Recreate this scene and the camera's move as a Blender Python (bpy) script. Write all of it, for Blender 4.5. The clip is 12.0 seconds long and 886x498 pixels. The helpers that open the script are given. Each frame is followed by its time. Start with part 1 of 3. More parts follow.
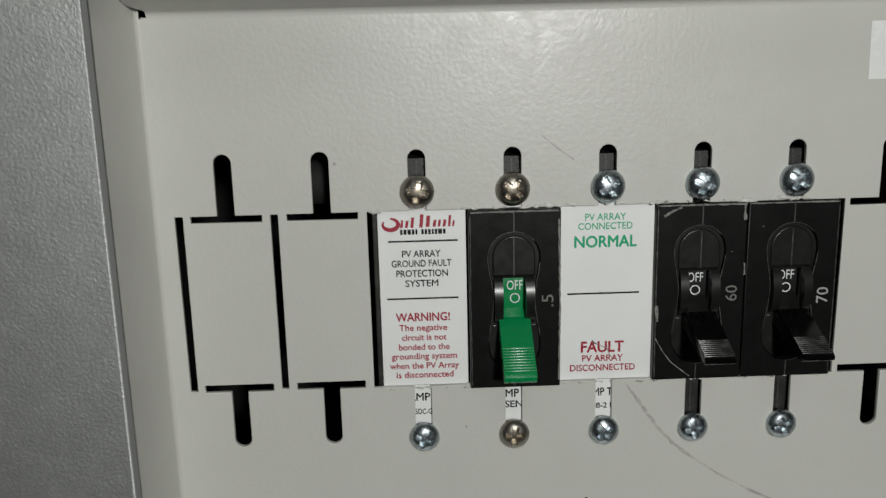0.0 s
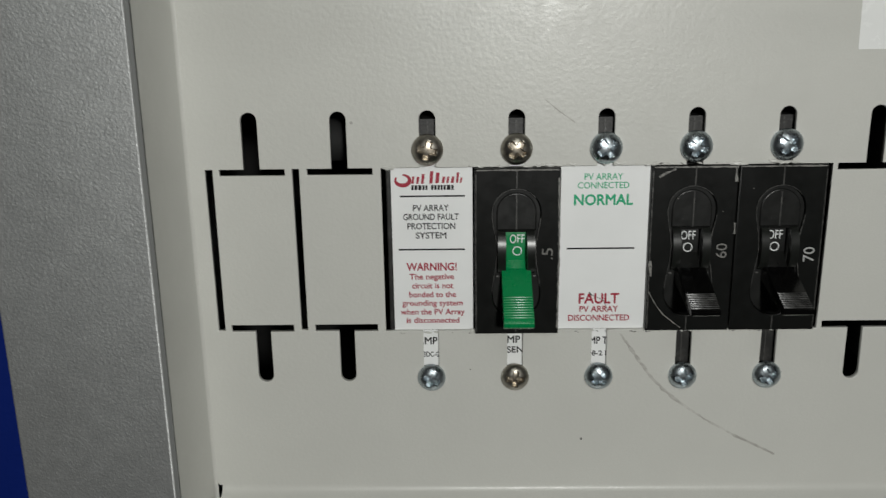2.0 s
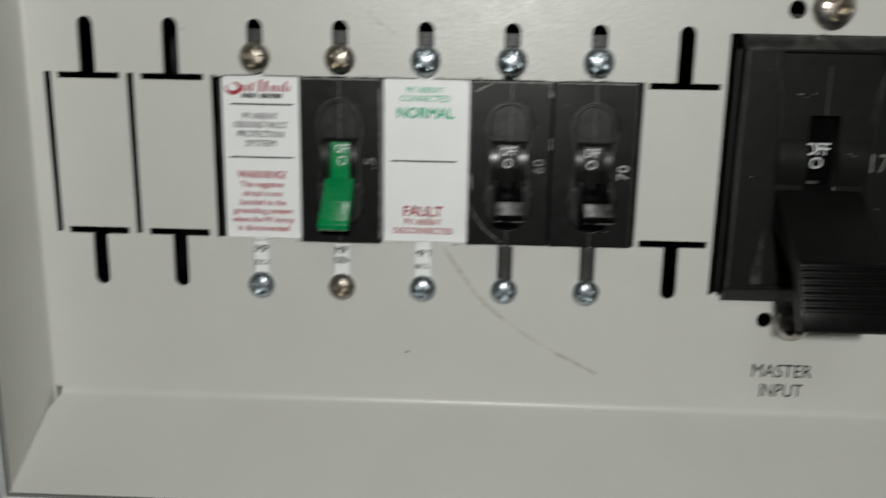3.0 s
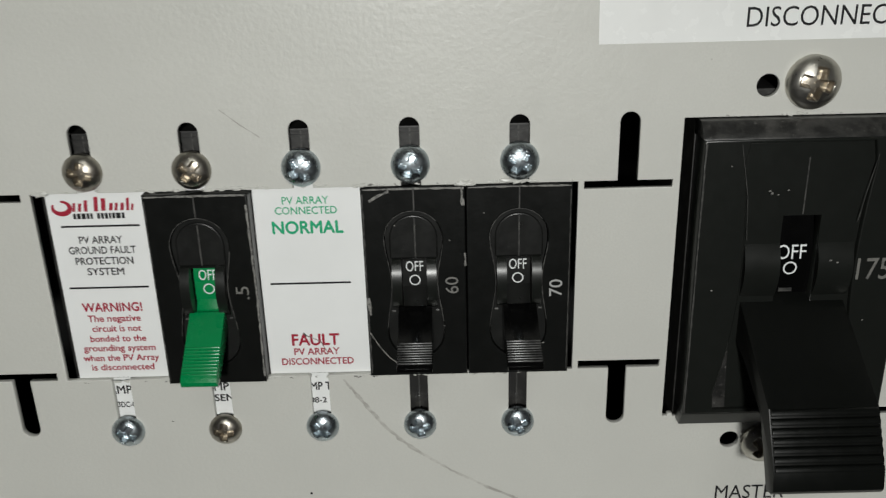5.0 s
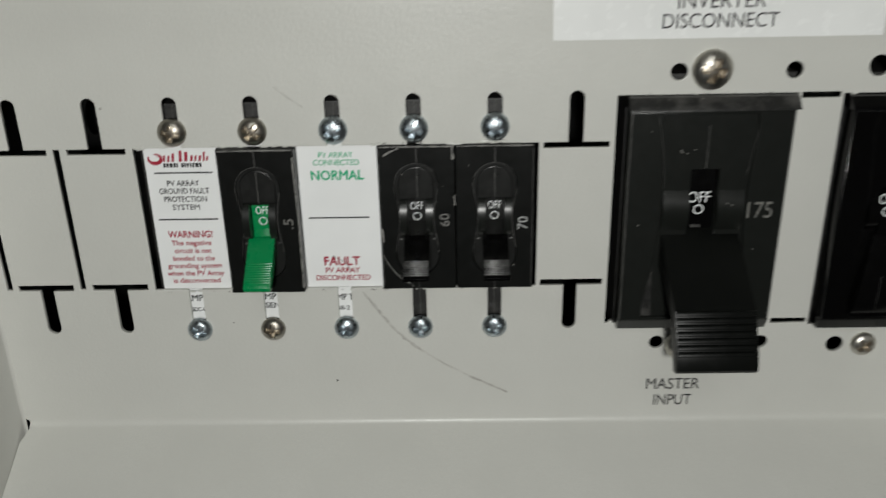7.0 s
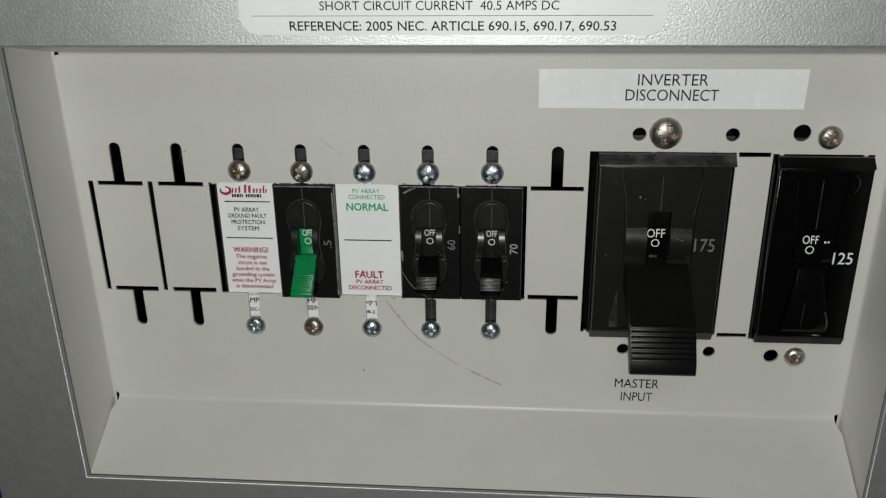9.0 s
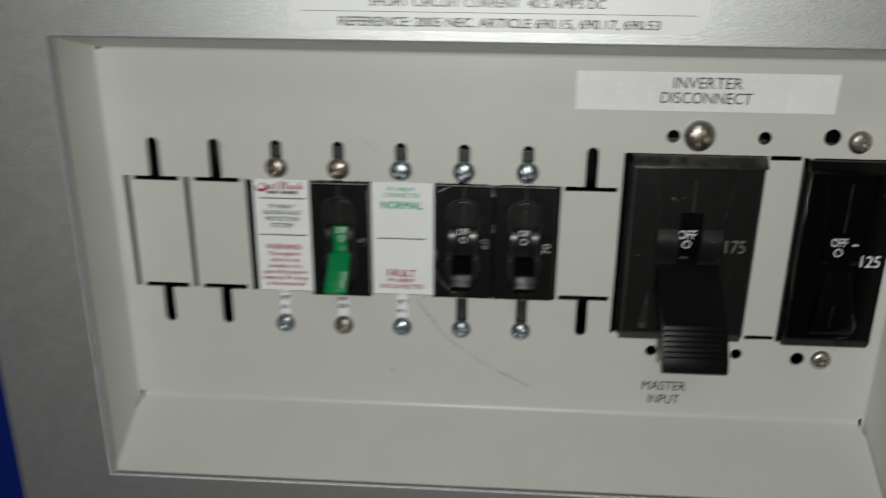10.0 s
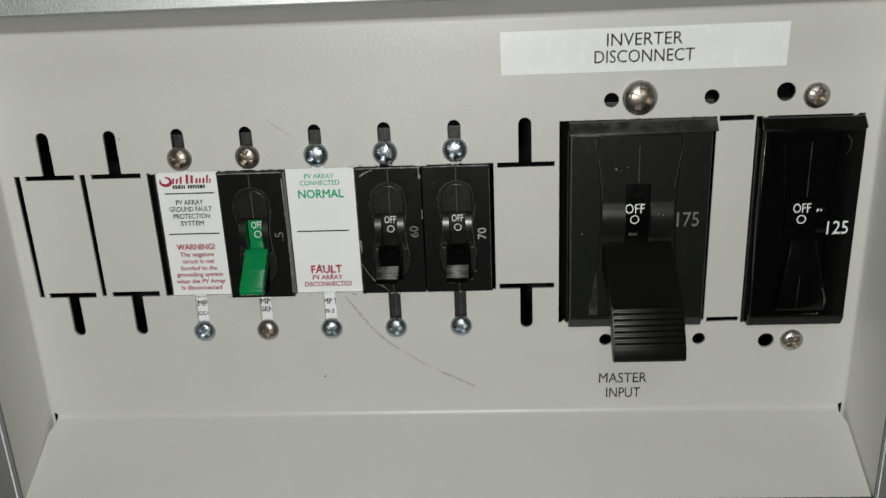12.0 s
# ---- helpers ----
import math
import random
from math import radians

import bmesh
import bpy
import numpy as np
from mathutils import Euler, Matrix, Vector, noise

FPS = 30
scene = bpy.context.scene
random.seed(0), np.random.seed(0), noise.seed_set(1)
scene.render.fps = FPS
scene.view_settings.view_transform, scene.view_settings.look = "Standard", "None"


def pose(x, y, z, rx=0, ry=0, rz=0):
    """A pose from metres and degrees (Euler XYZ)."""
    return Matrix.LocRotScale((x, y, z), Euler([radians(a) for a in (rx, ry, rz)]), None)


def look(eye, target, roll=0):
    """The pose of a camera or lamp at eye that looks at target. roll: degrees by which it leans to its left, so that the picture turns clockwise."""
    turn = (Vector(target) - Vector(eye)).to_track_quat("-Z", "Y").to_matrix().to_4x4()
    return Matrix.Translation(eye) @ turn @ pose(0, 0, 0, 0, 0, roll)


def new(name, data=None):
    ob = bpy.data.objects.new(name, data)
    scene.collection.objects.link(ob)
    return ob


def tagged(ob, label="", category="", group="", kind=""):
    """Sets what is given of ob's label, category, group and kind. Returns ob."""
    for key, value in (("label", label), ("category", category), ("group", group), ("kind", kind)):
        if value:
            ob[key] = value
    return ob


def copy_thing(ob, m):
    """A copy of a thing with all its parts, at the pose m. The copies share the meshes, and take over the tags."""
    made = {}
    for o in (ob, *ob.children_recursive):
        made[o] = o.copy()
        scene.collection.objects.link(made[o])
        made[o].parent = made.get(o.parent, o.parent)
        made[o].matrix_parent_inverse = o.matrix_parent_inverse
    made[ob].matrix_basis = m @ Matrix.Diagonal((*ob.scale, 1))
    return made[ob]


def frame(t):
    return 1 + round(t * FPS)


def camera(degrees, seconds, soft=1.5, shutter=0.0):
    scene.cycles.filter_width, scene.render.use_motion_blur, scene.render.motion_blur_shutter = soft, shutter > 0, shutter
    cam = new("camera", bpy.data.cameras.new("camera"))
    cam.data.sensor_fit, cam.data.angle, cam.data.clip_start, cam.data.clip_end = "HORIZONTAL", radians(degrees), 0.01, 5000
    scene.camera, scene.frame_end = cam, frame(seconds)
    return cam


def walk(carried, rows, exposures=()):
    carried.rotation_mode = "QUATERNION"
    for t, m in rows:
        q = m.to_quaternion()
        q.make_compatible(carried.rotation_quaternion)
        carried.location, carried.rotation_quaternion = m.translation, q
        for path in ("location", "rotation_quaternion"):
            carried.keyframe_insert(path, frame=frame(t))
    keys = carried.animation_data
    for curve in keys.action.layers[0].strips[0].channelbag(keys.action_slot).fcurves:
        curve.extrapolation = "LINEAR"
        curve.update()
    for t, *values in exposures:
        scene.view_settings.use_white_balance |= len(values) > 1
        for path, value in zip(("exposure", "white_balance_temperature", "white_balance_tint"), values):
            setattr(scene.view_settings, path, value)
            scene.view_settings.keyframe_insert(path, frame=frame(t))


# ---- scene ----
# rows begin
LENS = 54.60
ROWS = [
    (0.0, 38.51, -169.11, 51.81, -1.510, -12.536, -1.393),
    (0.5, 40.75, -172.09, 57.74, 0.136, -13.528, -2.179),
    (1.0, 40.23, -175.32, 54.14, 0.524, -13.466, -2.088),
    (1.5, 39.78, -179.41, 53.12, 0.890, -13.403, -1.841),
    (2.0, 44.70, -182.85, 52.74, 1.122, -14.901, -0.845),
    (2.05, 45.11, -182.92, 52.00, 1.113, -14.852, -0.811),
    (2.2, 51.41, -184.74, 33.75, 0.832, -13.573, 0.274),
    (2.5, 61.71, -183.53, 29.39, 1.908, -13.799, 0.665),
    (2.8, 70.86, -194.19, 35.47, 1.011, -14.043, 1.366),
    (3.0, 87.13, -194.15, 29.00, 1.866, -13.218, 1.065),
    (3.5, 98.02, -187.74, 42.89, 1.579, -12.251, -0.077),
    (3.7, 97.51, -184.71, 44.59, 1.033, -12.581, -0.391),
    (5.3, 103.24, -142.10, 68.36, 0.213, -23.041, -1.492),
    (5.5, 104.45, -147.83, 68.84, 0.481, -23.961, -1.609),
    (6.0, 100.64, -176.88, 67.15, 1.629, -22.639, -1.570),
    (6.5, 99.45, -189.14, 68.61, 1.677, -21.741, -1.382),
    (7.0, 105.63, -196.84, 77.55, 1.208, -22.672, -1.232),
    (7.5, 117.79, -213.61, 88.91, 2.314, -21.940, -1.260),
    (7.7, 113.74, -220.08, 94.29, 2.078, -22.674, -0.429),
    (9.3, 119.77, -243.92, 102.94, 4.846, -22.456, -0.834),
    (9.5, 117.52, -242.49, 99.88, 4.275, -20.705, -0.791),
    (9.7, 105.98, -248.40, 97.80, 4.401, -20.986, -1.174),
    (9.9, 99.22, -257.63, 91.49, 4.135, -20.259, -0.023),
    (10.0, 104.24, -249.66, 95.65, 3.451, -20.719, 0.540),
    (10.1, 110.62, -246.87, 96.00, 3.830, -20.908, 0.342),
    (10.2, 117.55, -237.89, 90.47, 3.495, -19.846, 0.259),
    (10.5, 134.34, -218.03, 84.06, 1.638, -19.463, -1.071),
    (10.7, 142.79, -218.58, 82.63, 2.709, -19.637, -2.438),
    (11.0, 140.15, -219.26, 82.42, 3.549, -19.697, -3.586),
    (11.5, 127.41, -225.73, 80.76, 4.225, -20.581, -3.680),
    (12.0, 123.42, -228.71, 79.43, 3.376, -19.642, -2.502),
]
# rows end
Z0 = 1.4          # height of the breaker row above the floor
MM = 0.001
P = 19.05         # pole pitch


def stand(x, y, z, yaw, pitch, roll):
    eye = Vector((x * MM, y * MM, z * MM + Z0))
    a, b = radians(yaw), radians(pitch)
    return look(eye, eye + Vector((-math.sin(a) * math.cos(b), math.cos(a) * math.cos(b), math.sin(b))), roll)


cam = camera(LENS, 12.0, soft=1.3, shutter=0.7)
walk(cam, [(r[0], stand(*r[1:])) for r in ROWS], exposures=[(0.0, -0.10), (1.5, -0.18), (2.0, -0.10), (3.0, 0.0), (3.5, 0.05), (5.5, 0.13), (6.0, 0.05), (6.5, 0.06), (7.5, -0.05), (9.5, -0.15), (10.0, -0.21), (10.5, 0.07), (11.0, 0.10), (12.0, 0.10)])

# ---- light: the torch beside the lens, and a ceiling lamp in the room behind ----
world = bpy.data.worlds.new("room_air")
scene.world = world
world.use_nodes = True
world.node_tree.nodes["Background"].inputs[0].default_value = (0.8, 0.9, 1.0, 1)
world.node_tree.nodes["Background"].inputs[1].default_value = 0.02


def lamp(name, kind, m, power, size, colour):
    data = bpy.data.lights.new(name, kind)
    data.energy, data.color = power, colour
    if kind == "AREA":
        data.shape, data.size = "DISK", size
    ob = new(name, data)
    ob.matrix_world = m
    return ob


lamp("torch", "AREA", look((0.100, -0.385, Z0 + 0.110), (0.110, 0, Z0 + 0.008)), 1.07, 0.03, (0.995, 1.0, 0.962))
lamp("ceiling_lamp", "AREA", look((0.1, -0.95, 2.17), (0.1, -0.90, 0)), 1.6, 0.5, (0.98, 1.0, 0.95))


# ---- materials ----
def node_mat(name, colour, rough, metal=0.0, spots=(), grain=0.0, bump=(), coat=0.0, spec=0.5, rvar=0.0, random_tint=0.0):
    """spots: (scale, detail, from, to, colour, strength) layers; bump: (scale, strength, distance) layers."""
    m = bpy.data.materials.new(name)
    m.use_nodes = True
    nt = m.node_tree
    b = nt.nodes["Principled BSDF"]
    b.inputs["Roughness"].default_value, b.inputs["Metallic"].default_value = rough, metal
    b.inputs["Coat Weight"].default_value, b.inputs["Specular IOR Level"].default_value = coat, spec
    co = nt.nodes.new("ShaderNodeTexCoord").outputs["Object"]

    def tex(scale, detail=3.0, r=0.55):
        n = nt.nodes.new("ShaderNodeTexNoise")
        n.inputs["Scale"].default_value, n.inputs["Detail"].default_value, n.inputs["Roughness"].default_value = scale, detail, r
        nt.links.new(co, n.inputs["Vector"])
        return n.outputs["Fac"]

    def ramp(src, a, z, lo=0.0, hi=1.0):
        n = nt.nodes.new("ShaderNodeMapRange")
        for k, v in (("From Min", a), ("From Max", z), ("To Min", lo), ("To Max", hi)):
            n.inputs[k].default_value = v
        nt.links.new(src, n.inputs["Value"])
        return n.outputs["Result"]

    def mix(fac, a, c, mode="MIX"):
        n = nt.nodes.new("ShaderNodeMix")
        n.data_type, n.blend_type = "RGBA", mode
        for v, s in ((fac, n.inputs["Factor"]), (a, n.inputs["A"] if False else n.inputs[6]), (c, n.inputs[7])):
            if hasattr(v, "node"):
                nt.links.new(v, s)
            else:
                s.default_value = v
        return n.outputs[2]

    col = (*colour, 1)
    base = mix(ramp(tex(60, 4), 0.3, 0.7), tuple(c * 0.965 for c in colour) + (1,), tuple(min(1, c * 1.03) for c in colour) + (1,))
    if grain:
        base = mix(ramp(tex(2500, 2), 0.35, 0.65), base, tuple(c * (1 - grain) for c in colour) + (1,))
    for scale, detail, a, z, tint, amount in spots:
        base = mix(ramp(tex(scale, detail, 0.65), a, z, 0, amount), base, (*tint, 1))
    if random_tint:
        info = nt.nodes.new("ShaderNodeObjectInfo").outputs["Random"]
        base = mix(ramp(info, 0, 1, 0, random_tint), base, tuple(c * 0.6 for c in colour) + (1,))
    nt.links.new(base, b.inputs["Base Color"])
    if rvar:
        nt.links.new(ramp(tex(350, 4), 0.3, 0.7, max(0.03, rough - rvar), min(1, rough + rvar)), b.inputs["Roughness"])
    last = None
    for scale, strength, dist in bump:
        n = nt.nodes.new("ShaderNodeBump")
        n.inputs["Strength"].default_value, n.inputs["Distance"].default_value = strength, dist
        nt.links.new(tex(scale, 3.0), n.inputs["Height"])
        if last:
            nt.links.new(last, n.inputs["Normal"])
        last = n.outputs["Normal"]
    if last:
        nt.links.new(last, b.inputs["Normal"])
    return m


DUST = (0.30, 0.29, 0.27)
M_WHITE = node_mat("white_powder_coat", (0.56, 0.56, 0.525), 0.36, spec=0.42, grain=0.03, bump=[(1000, 0.21, 0.0003), (220, 0.04, 0.0006)],
                   spots=[(25, 5, 0.62, 0.85, (0.50, 0.49, 0.45), 0.25)], rvar=0.06)
M_SILVER = node_mat("silver_hammer_paint", (0.55, 0.56, 0.555), 0.48, metal=0.8, grain=0.10, bump=[(1500, 0.26, 0.0003), (3000, 0.12, 0.0002)], rvar=0.03,
                    spots=[(1500, 2, 0.58, 0.68, (0.82, 0.83, 0.83), 0.25), (1300, 2, 0.62, 0.72, (0.30, 0.305, 0.305), 0.25)])
M_EDGE = node_mat("raw_sheet_edge", (0.16, 0.164, 0.16), 0.6, spec=0.3, bump=[(600, 0.2, 0.0002)])
M_BLACK = node_mat("black_breaker_plastic", (0.0050, 0.0054, 0.0050), 0.33, spec=0.24, bump=[(1500, 0.08, 0.0002)], rvar=0.04,
                   spots=[(180, 6, 0.56, 0.80, DUST, 0.004), (1600, 4, 0.72, 0.80, DUST, 0.2)])
M_GLOSS = node_mat("glossy_black_plastic", (0.0022, 0.0022, 0.0022), 0.16, spec=0.22, bump=[(500, 0.06, 0.0002)], rvar=0.04,
                   spots=[(2200, 3, 0.72, 0.78, DUST, 0.25), (140, 6, 0.60, 0.85, DUST, 0.006)])
# dust on the top bevel; its paler tone also paints the lit master pockets
M_DUSTY_LIT = node_mat("dusty_lit_black_plastic", (0.012, 0.012, 0.0115), 0.40, bump=[(1500, 0.2, 0.0002)], rvar=0.1,
                   spots=[(160, 6, 0.45, 0.75, DUST, 0.22), (1400, 4, 0.62, 0.74, DUST, 0.4)])
M_MASTER = node_mat("smooth_black_plastic", (0.0086, 0.0096, 0.0084), 0.30, spec=0.41, bump=[(900, 0.03, 0.0002)], rvar=0.025,
                    spots=[(90, 6, 0.55, 0.85, DUST, 0.005), (1500, 4, 0.72, 0.78, DUST, 0.3)])
M_BODY = node_mat("dark_moulded_plastic", (0.011, 0.0107, 0.010), 0.5, bump=[(900, 0.2, 0.0003)], spots=[(300, 5, 0.5, 0.8, DUST, 0.15)])
M_PADDLE = node_mat("satin_black_plastic", (0.0042, 0.0047, 0.0042), 0.33, spec=0.17, bump=[(900, 0.05, 0.0002)], rvar=0.05, spots=[(1500, 4, 0.74, 0.80, DUST, 0.25)])
# for mould seams, and for highlights painted along worn edges
M_SEAM_GLINT = node_mat("worn_seam_glint", (0.065, 0.064, 0.060), 0.4, spots=[(700, 4, 0.45, 0.6, (0.02, 0.02, 0.02), 0.8)])
M_PENCIL = node_mat("faint_grey_scuff", (0.34, 0.33, 0.305), 0.6, spots=[(300, 5, 0.42, 0.62, (0.56, 0.555, 0.52), 0.82)])
# for scuffs and dirt, and for glints painted along the top edges
M_SCUFF_GLINT = node_mat("pale_scuff_glint", (0.22, 0.215, 0.20), 0.7, spots=[(1500, 4, 0.45, 0.62, (0.05, 0.05, 0.05), 0.8)])
M_GREEN = node_mat("green_handle_plastic", (0.0, 0.205, 0.06), 0.30, bump=[(900, 0.15, 0.0002)], rvar=0.08,
                   spots=[(350, 5, 0.62, 0.8, (0.02, 0.27, 0.10), 0.25)])
M_RIB = node_mat("worn_ribbed_plastic", (0.006, 0.006, 0.006), 0.30, spec=0.4, rvar=0.06, spots=[(500, 4, 0.42, 0.60, (0.09, 0.09, 0.087), 0.6)])
M_ARCH = node_mat("matt_black_plastic", (0.0095, 0.0098, 0.0093), 0.32, spec=0.42, bump=[(1500, 0.08, 0.0002)], rvar=0.05, spots=[(160, 6, 0.50, 0.80, DUST, 0.02), (1400, 4, 0.70, 0.76, DUST, 0.25)])
M_STICKER = node_mat("white_label_stock", (0.80, 0.81, 0.805), 0.40, bump=[(120, 0.10, 0.0005)], spots=[(140, 6, 0.62, 0.9, (0.5, 0.49, 0.44), 0.3)], rvar=0.08)
M_TAPE = node_mat("white_tape_label", (0.82, 0.83, 0.82), 0.25, bump=[(60, 0.1, 0.0006)], rvar=0.05)
M_INK = node_mat("black_print", (0.008, 0.008, 0.009), 0.6, spec=0.25)
M_RED = node_mat("red_print", (0.33, 0.008, 0.030), 0.45)
M_GREENINK = node_mat("green_print", (0.0, 0.36, 0.165), 0.45)
M_PALE = node_mat("white_print", (0.72, 0.74, 0.74), 0.5)
M_FADED = node_mat("faded_white_print", (0.36, 0.365, 0.36), 0.5)
M_GREYER = node_mat("worn_grey_print", (0.17, 0.166, 0.156), 0.55, spots=[(900, 4, 0.5, 0.7, (0.08, 0.08, 0.08), 0.6)])
M_GREY = node_mat("grey_print", (0.15, 0.147, 0.135), 0.55, spots=[(900, 4, 0.5, 0.7, (0.06, 0.06, 0.06), 0.7)])
M_ZINC = node_mat("blue_zinc_plate", (0.44, 0.49, 0.52), 0.30, metal=1.0, bump=[(900, 0.2, 0.0002)], rvar=0.08, spots=[(500, 5, 0.55, 0.8, (0.20, 0.20, 0.19), 0.5)])
M_NICKEL = node_mat("tarnished_nickel", (0.36, 0.34, 0.30), 0.34, metal=1.0, bump=[(900, 0.2, 0.0002)], rvar=0.08, spots=[(500, 5, 0.5, 0.75, (0.16, 0.12, 0.08), 0.6)])
M_RECESS = node_mat("worn_screw_recess", (0.42, 0.38, 0.32), 0.36, metal=1.0, bump=[(1500, 0.15, 0.0002)], rvar=0.05, spots=[(700, 5, 0.50, 0.68, (0.16, 0.12, 0.08), 0.7)])
M_RECESS_BLUE = node_mat("bright_zinc_recess", (0.48, 0.53, 0.56), 0.34, metal=1.0, bump=[(1500, 0.15, 0.0002)], rvar=0.05, spots=[(700, 5, 0.50, 0.68, (0.14, 0.14, 0.14), 0.6)])
M_STEEL = node_mat("stainless_steel", (0.52, 0.50, 0.455), 0.34, metal=1.0, bump=[(900, 0.2, 0.0002)], rvar=0.08, spots=[(500, 5, 0.58, 0.8, (0.25, 0.19, 0.13), 0.5)])
M_BLUE = node_mat("blue_wall_paint", (0.004, 0.026, 0.27), 0.5, bump=[(80, 0.3, 0.002)], spots=[(6, 5, 0.5, 0.8, (0.004, 0.04, 0.38), 0.5)])
M_ROOM = node_mat("grey_room_paint", (0.22, 0.22, 0.215), 0.8, bump=[(60, 0.2, 0.002)], spots=[(3, 5, 0.5, 0.8, (0.18, 0.18, 0.175), 0.5)])
M_FLOOR = node_mat("concrete_floor", (0.22, 0.215, 0.205), 0.85, bump=[(40, 0.4, 0.003)], spots=[(4, 6, 0.5, 0.75, (0.14, 0.135, 0.13), 0.6)])
M_DARK = node_mat("dark_interior_paint", (0.010, 0.010, 0.010), 0.8)

# ---- helpers: all lengths in millimetres from the breaker row's first slot ----
ORIGIN = {}


def thing(name, x, y, z, label, category, group="", kind=""):
    ob = new(name)
    ob.empty_display_size = 0.01
    ob.location = (x * MM, y * MM, z * MM + Z0)
    ORIGIN[ob] = Vector((x, y, z))
    return tagged(ob, label, category, group, kind)


def part(name, bm, mat, parent, label="", smooth=False, kind=""):
    """Links a bmesh (or a mesh), in millimetres, as one mesh under a thing or a part."""
    if isinstance(bm, bmesh.types.BMesh):
        me = bpy.data.meshes.new(name)
        bmesh.ops.recalc_face_normals(bm, faces=bm.faces)
        bm.to_mesh(me)
        bm.free()
    else:
        me = bm
    org = ORIGIN[parent]
    me.transform(Matrix.Scale(MM, 4) @ Matrix.Translation(-org))
    me.materials.clear()
    me.materials.append(mat)
    if smooth:
        me.polygons.foreach_set("use_smooth", [True] * len(me.polygons))
        me.set_sharp_from_angle(angle=radians(smooth if smooth is not True else 40))
    ob = new(name, me)
    ob.parent = parent
    ORIGIN[ob] = org
    return tagged(ob, label, kind=kind)


def box(x0, x1, y0, y1, z0, z1, bevel=0.0, seg=2):
    bm = bmesh.new()
    bmesh.ops.create_cube(bm, size=1)
    for v in bm.verts:
        v.co = ((x0 + x1) / 2 + v.co.x * (x1 - x0), (y0 + y1) / 2 + v.co.y * (y1 - y0), (z0 + z1) / 2 + v.co.z * (z1 - z0))
    if bevel:
        bmesh.ops.bevel(bm, geom=bm.edges[:], offset=bevel, segments=seg, affect="EDGES", profile=0.6)
    return bm


def prism(profile, x0, x1, bevel=0.0, taper=None):
    """A (y, z) outline drawn out along x; taper(y, z) scales the width about the middle."""
    bm = bmesh.new()
    mid, half = (x0 + x1) / 2, (x1 - x0) / 2
    rings = []
    for s in (-1, 1):
        rings.append([bm.verts.new((mid + s * half * (taper(y, z) if taper else 1), y, z)) for y, z in profile])
    n = len(profile)
    bm.faces.new(rings[0])
    bm.faces.new(rings[1][::-1])
    for i in range(n):
        j = (i + 1) % n
        bm.faces.new((rings[0][j], rings[0][i], rings[1][i], rings[1][j]))
    if bevel:
        bmesh.ops.recalc_face_normals(bm, faces=bm.faces)
        sharp = [e for e in bm.edges if len(e.link_faces) == 2 and e.calc_face_angle(0) > 0.6]
        bmesh.ops.bevel(bm, geom=sharp, offset=bevel, segments=2, affect="EDGES", profile=0.6, clamp_overlap=True)
    return bm


def plate(loops, y0, y1, bevel=0.0):
    """A sheet between y0 (front) and y1 with outlines in (x, z): the first is the rim, the rest are holes."""
    cu = bpy.data.curves.new("outline", "CURVE")
    cu.dimensions, cu.fill_mode = "2D", "BOTH"
    cu.extrude, cu.bevel_depth, cu.bevel_resolution, cu.offset = (y1 - y0) / 2 - bevel, bevel, 1, -bevel
    for loop in loops:
        sp = cu.splines.new("POLY")
        sp.points.add(len(loop) - 1)
        for q, (x, z) in zip(sp.points, loop):
            q.co = (x, z, 0, 1)
        sp.use_cyclic_u = True
    ob = bpy.data.objects.new("outline", cu)
    scene.collection.objects.link(ob)
    me = bpy.data.meshes.new_from_object(ob.evaluated_get(bpy.context.evaluated_depsgraph_get()))
    bpy.data.objects.remove(ob)
    bpy.data.curves.remove(cu)
    bm = bmesh.new()
    bm.from_mesh(me)
    bmesh.ops.remove_doubles(bm, verts=bm.verts, dist=0.0005)
    bm.to_mesh(me)
    bm.free()
    me.transform(Matrix(((1, 0, 0, 0), (0, 0, -1, (y0 + y1) / 2), (0, 1, 0, 0), (0, 0, 0, 1))))
    return me


def lettering(s, xc, zc, y, high, parent, mat, wide=None, turn=0, bold=0.008, name="lettering", warp=None, space=1.0):
    """Flat print with capitals of that height, centred at (xc, zc) on the plane y, facing the room."""
    cu = bpy.data.curves.new("print", "FONT")
    cu.body, cu.size, cu.resolution_u, cu.space_character = s, 1.0, 3, space
    ob = bpy.data.objects.new("print", cu)
    scene.collection.objects.link(ob)
    me = bpy.data.meshes.new_from_object(ob.evaluated_get(bpy.context.evaluated_depsgraph_get()))
    bpy.data.objects.remove(ob)
    bpy.data.curves.remove(cu)
    xs = [v.co.x for v in me.vertices]
    lo, hi = min(xs), max(xs)
    if bold:
        # heavier strokes: the outline again, shifted a little each way
        vs, fs = [v.co.copy() for v in me.vertices], [tuple(p.vertices) for p in me.polygons]
        allv, allf = [], []
        for i, (dx, dy) in enumerate(((0, 0), (bold, 0), (-bold, 0), (0, bold), (0, -bold))):
            allf += [tuple(j + len(allv) for j in f) for f in fs]
            allv += [(v.x + dx, v.y + dy, i * 1.0) for v in vs]
        me = bpy.data.meshes.new("print")
        me.from_pydata(allv, [], allf)
    k = high / 0.70
    kx = wide / (hi - lo) if wide else k
    c, sn = math.cos(radians(turn)), math.sin(radians(turn))
    for v in me.vertices:
        a, b = (v.co.x - (lo + hi) / 2) * kx, (v.co.y - 0.35) * k
        x, z = xc + a * c - b * sn, zc + a * sn + b * c
        v.co = (x, (y if warp is None else warp(x, z)) - 0.004 * v.co.z, z)
    return part(name, me, mat, parent)


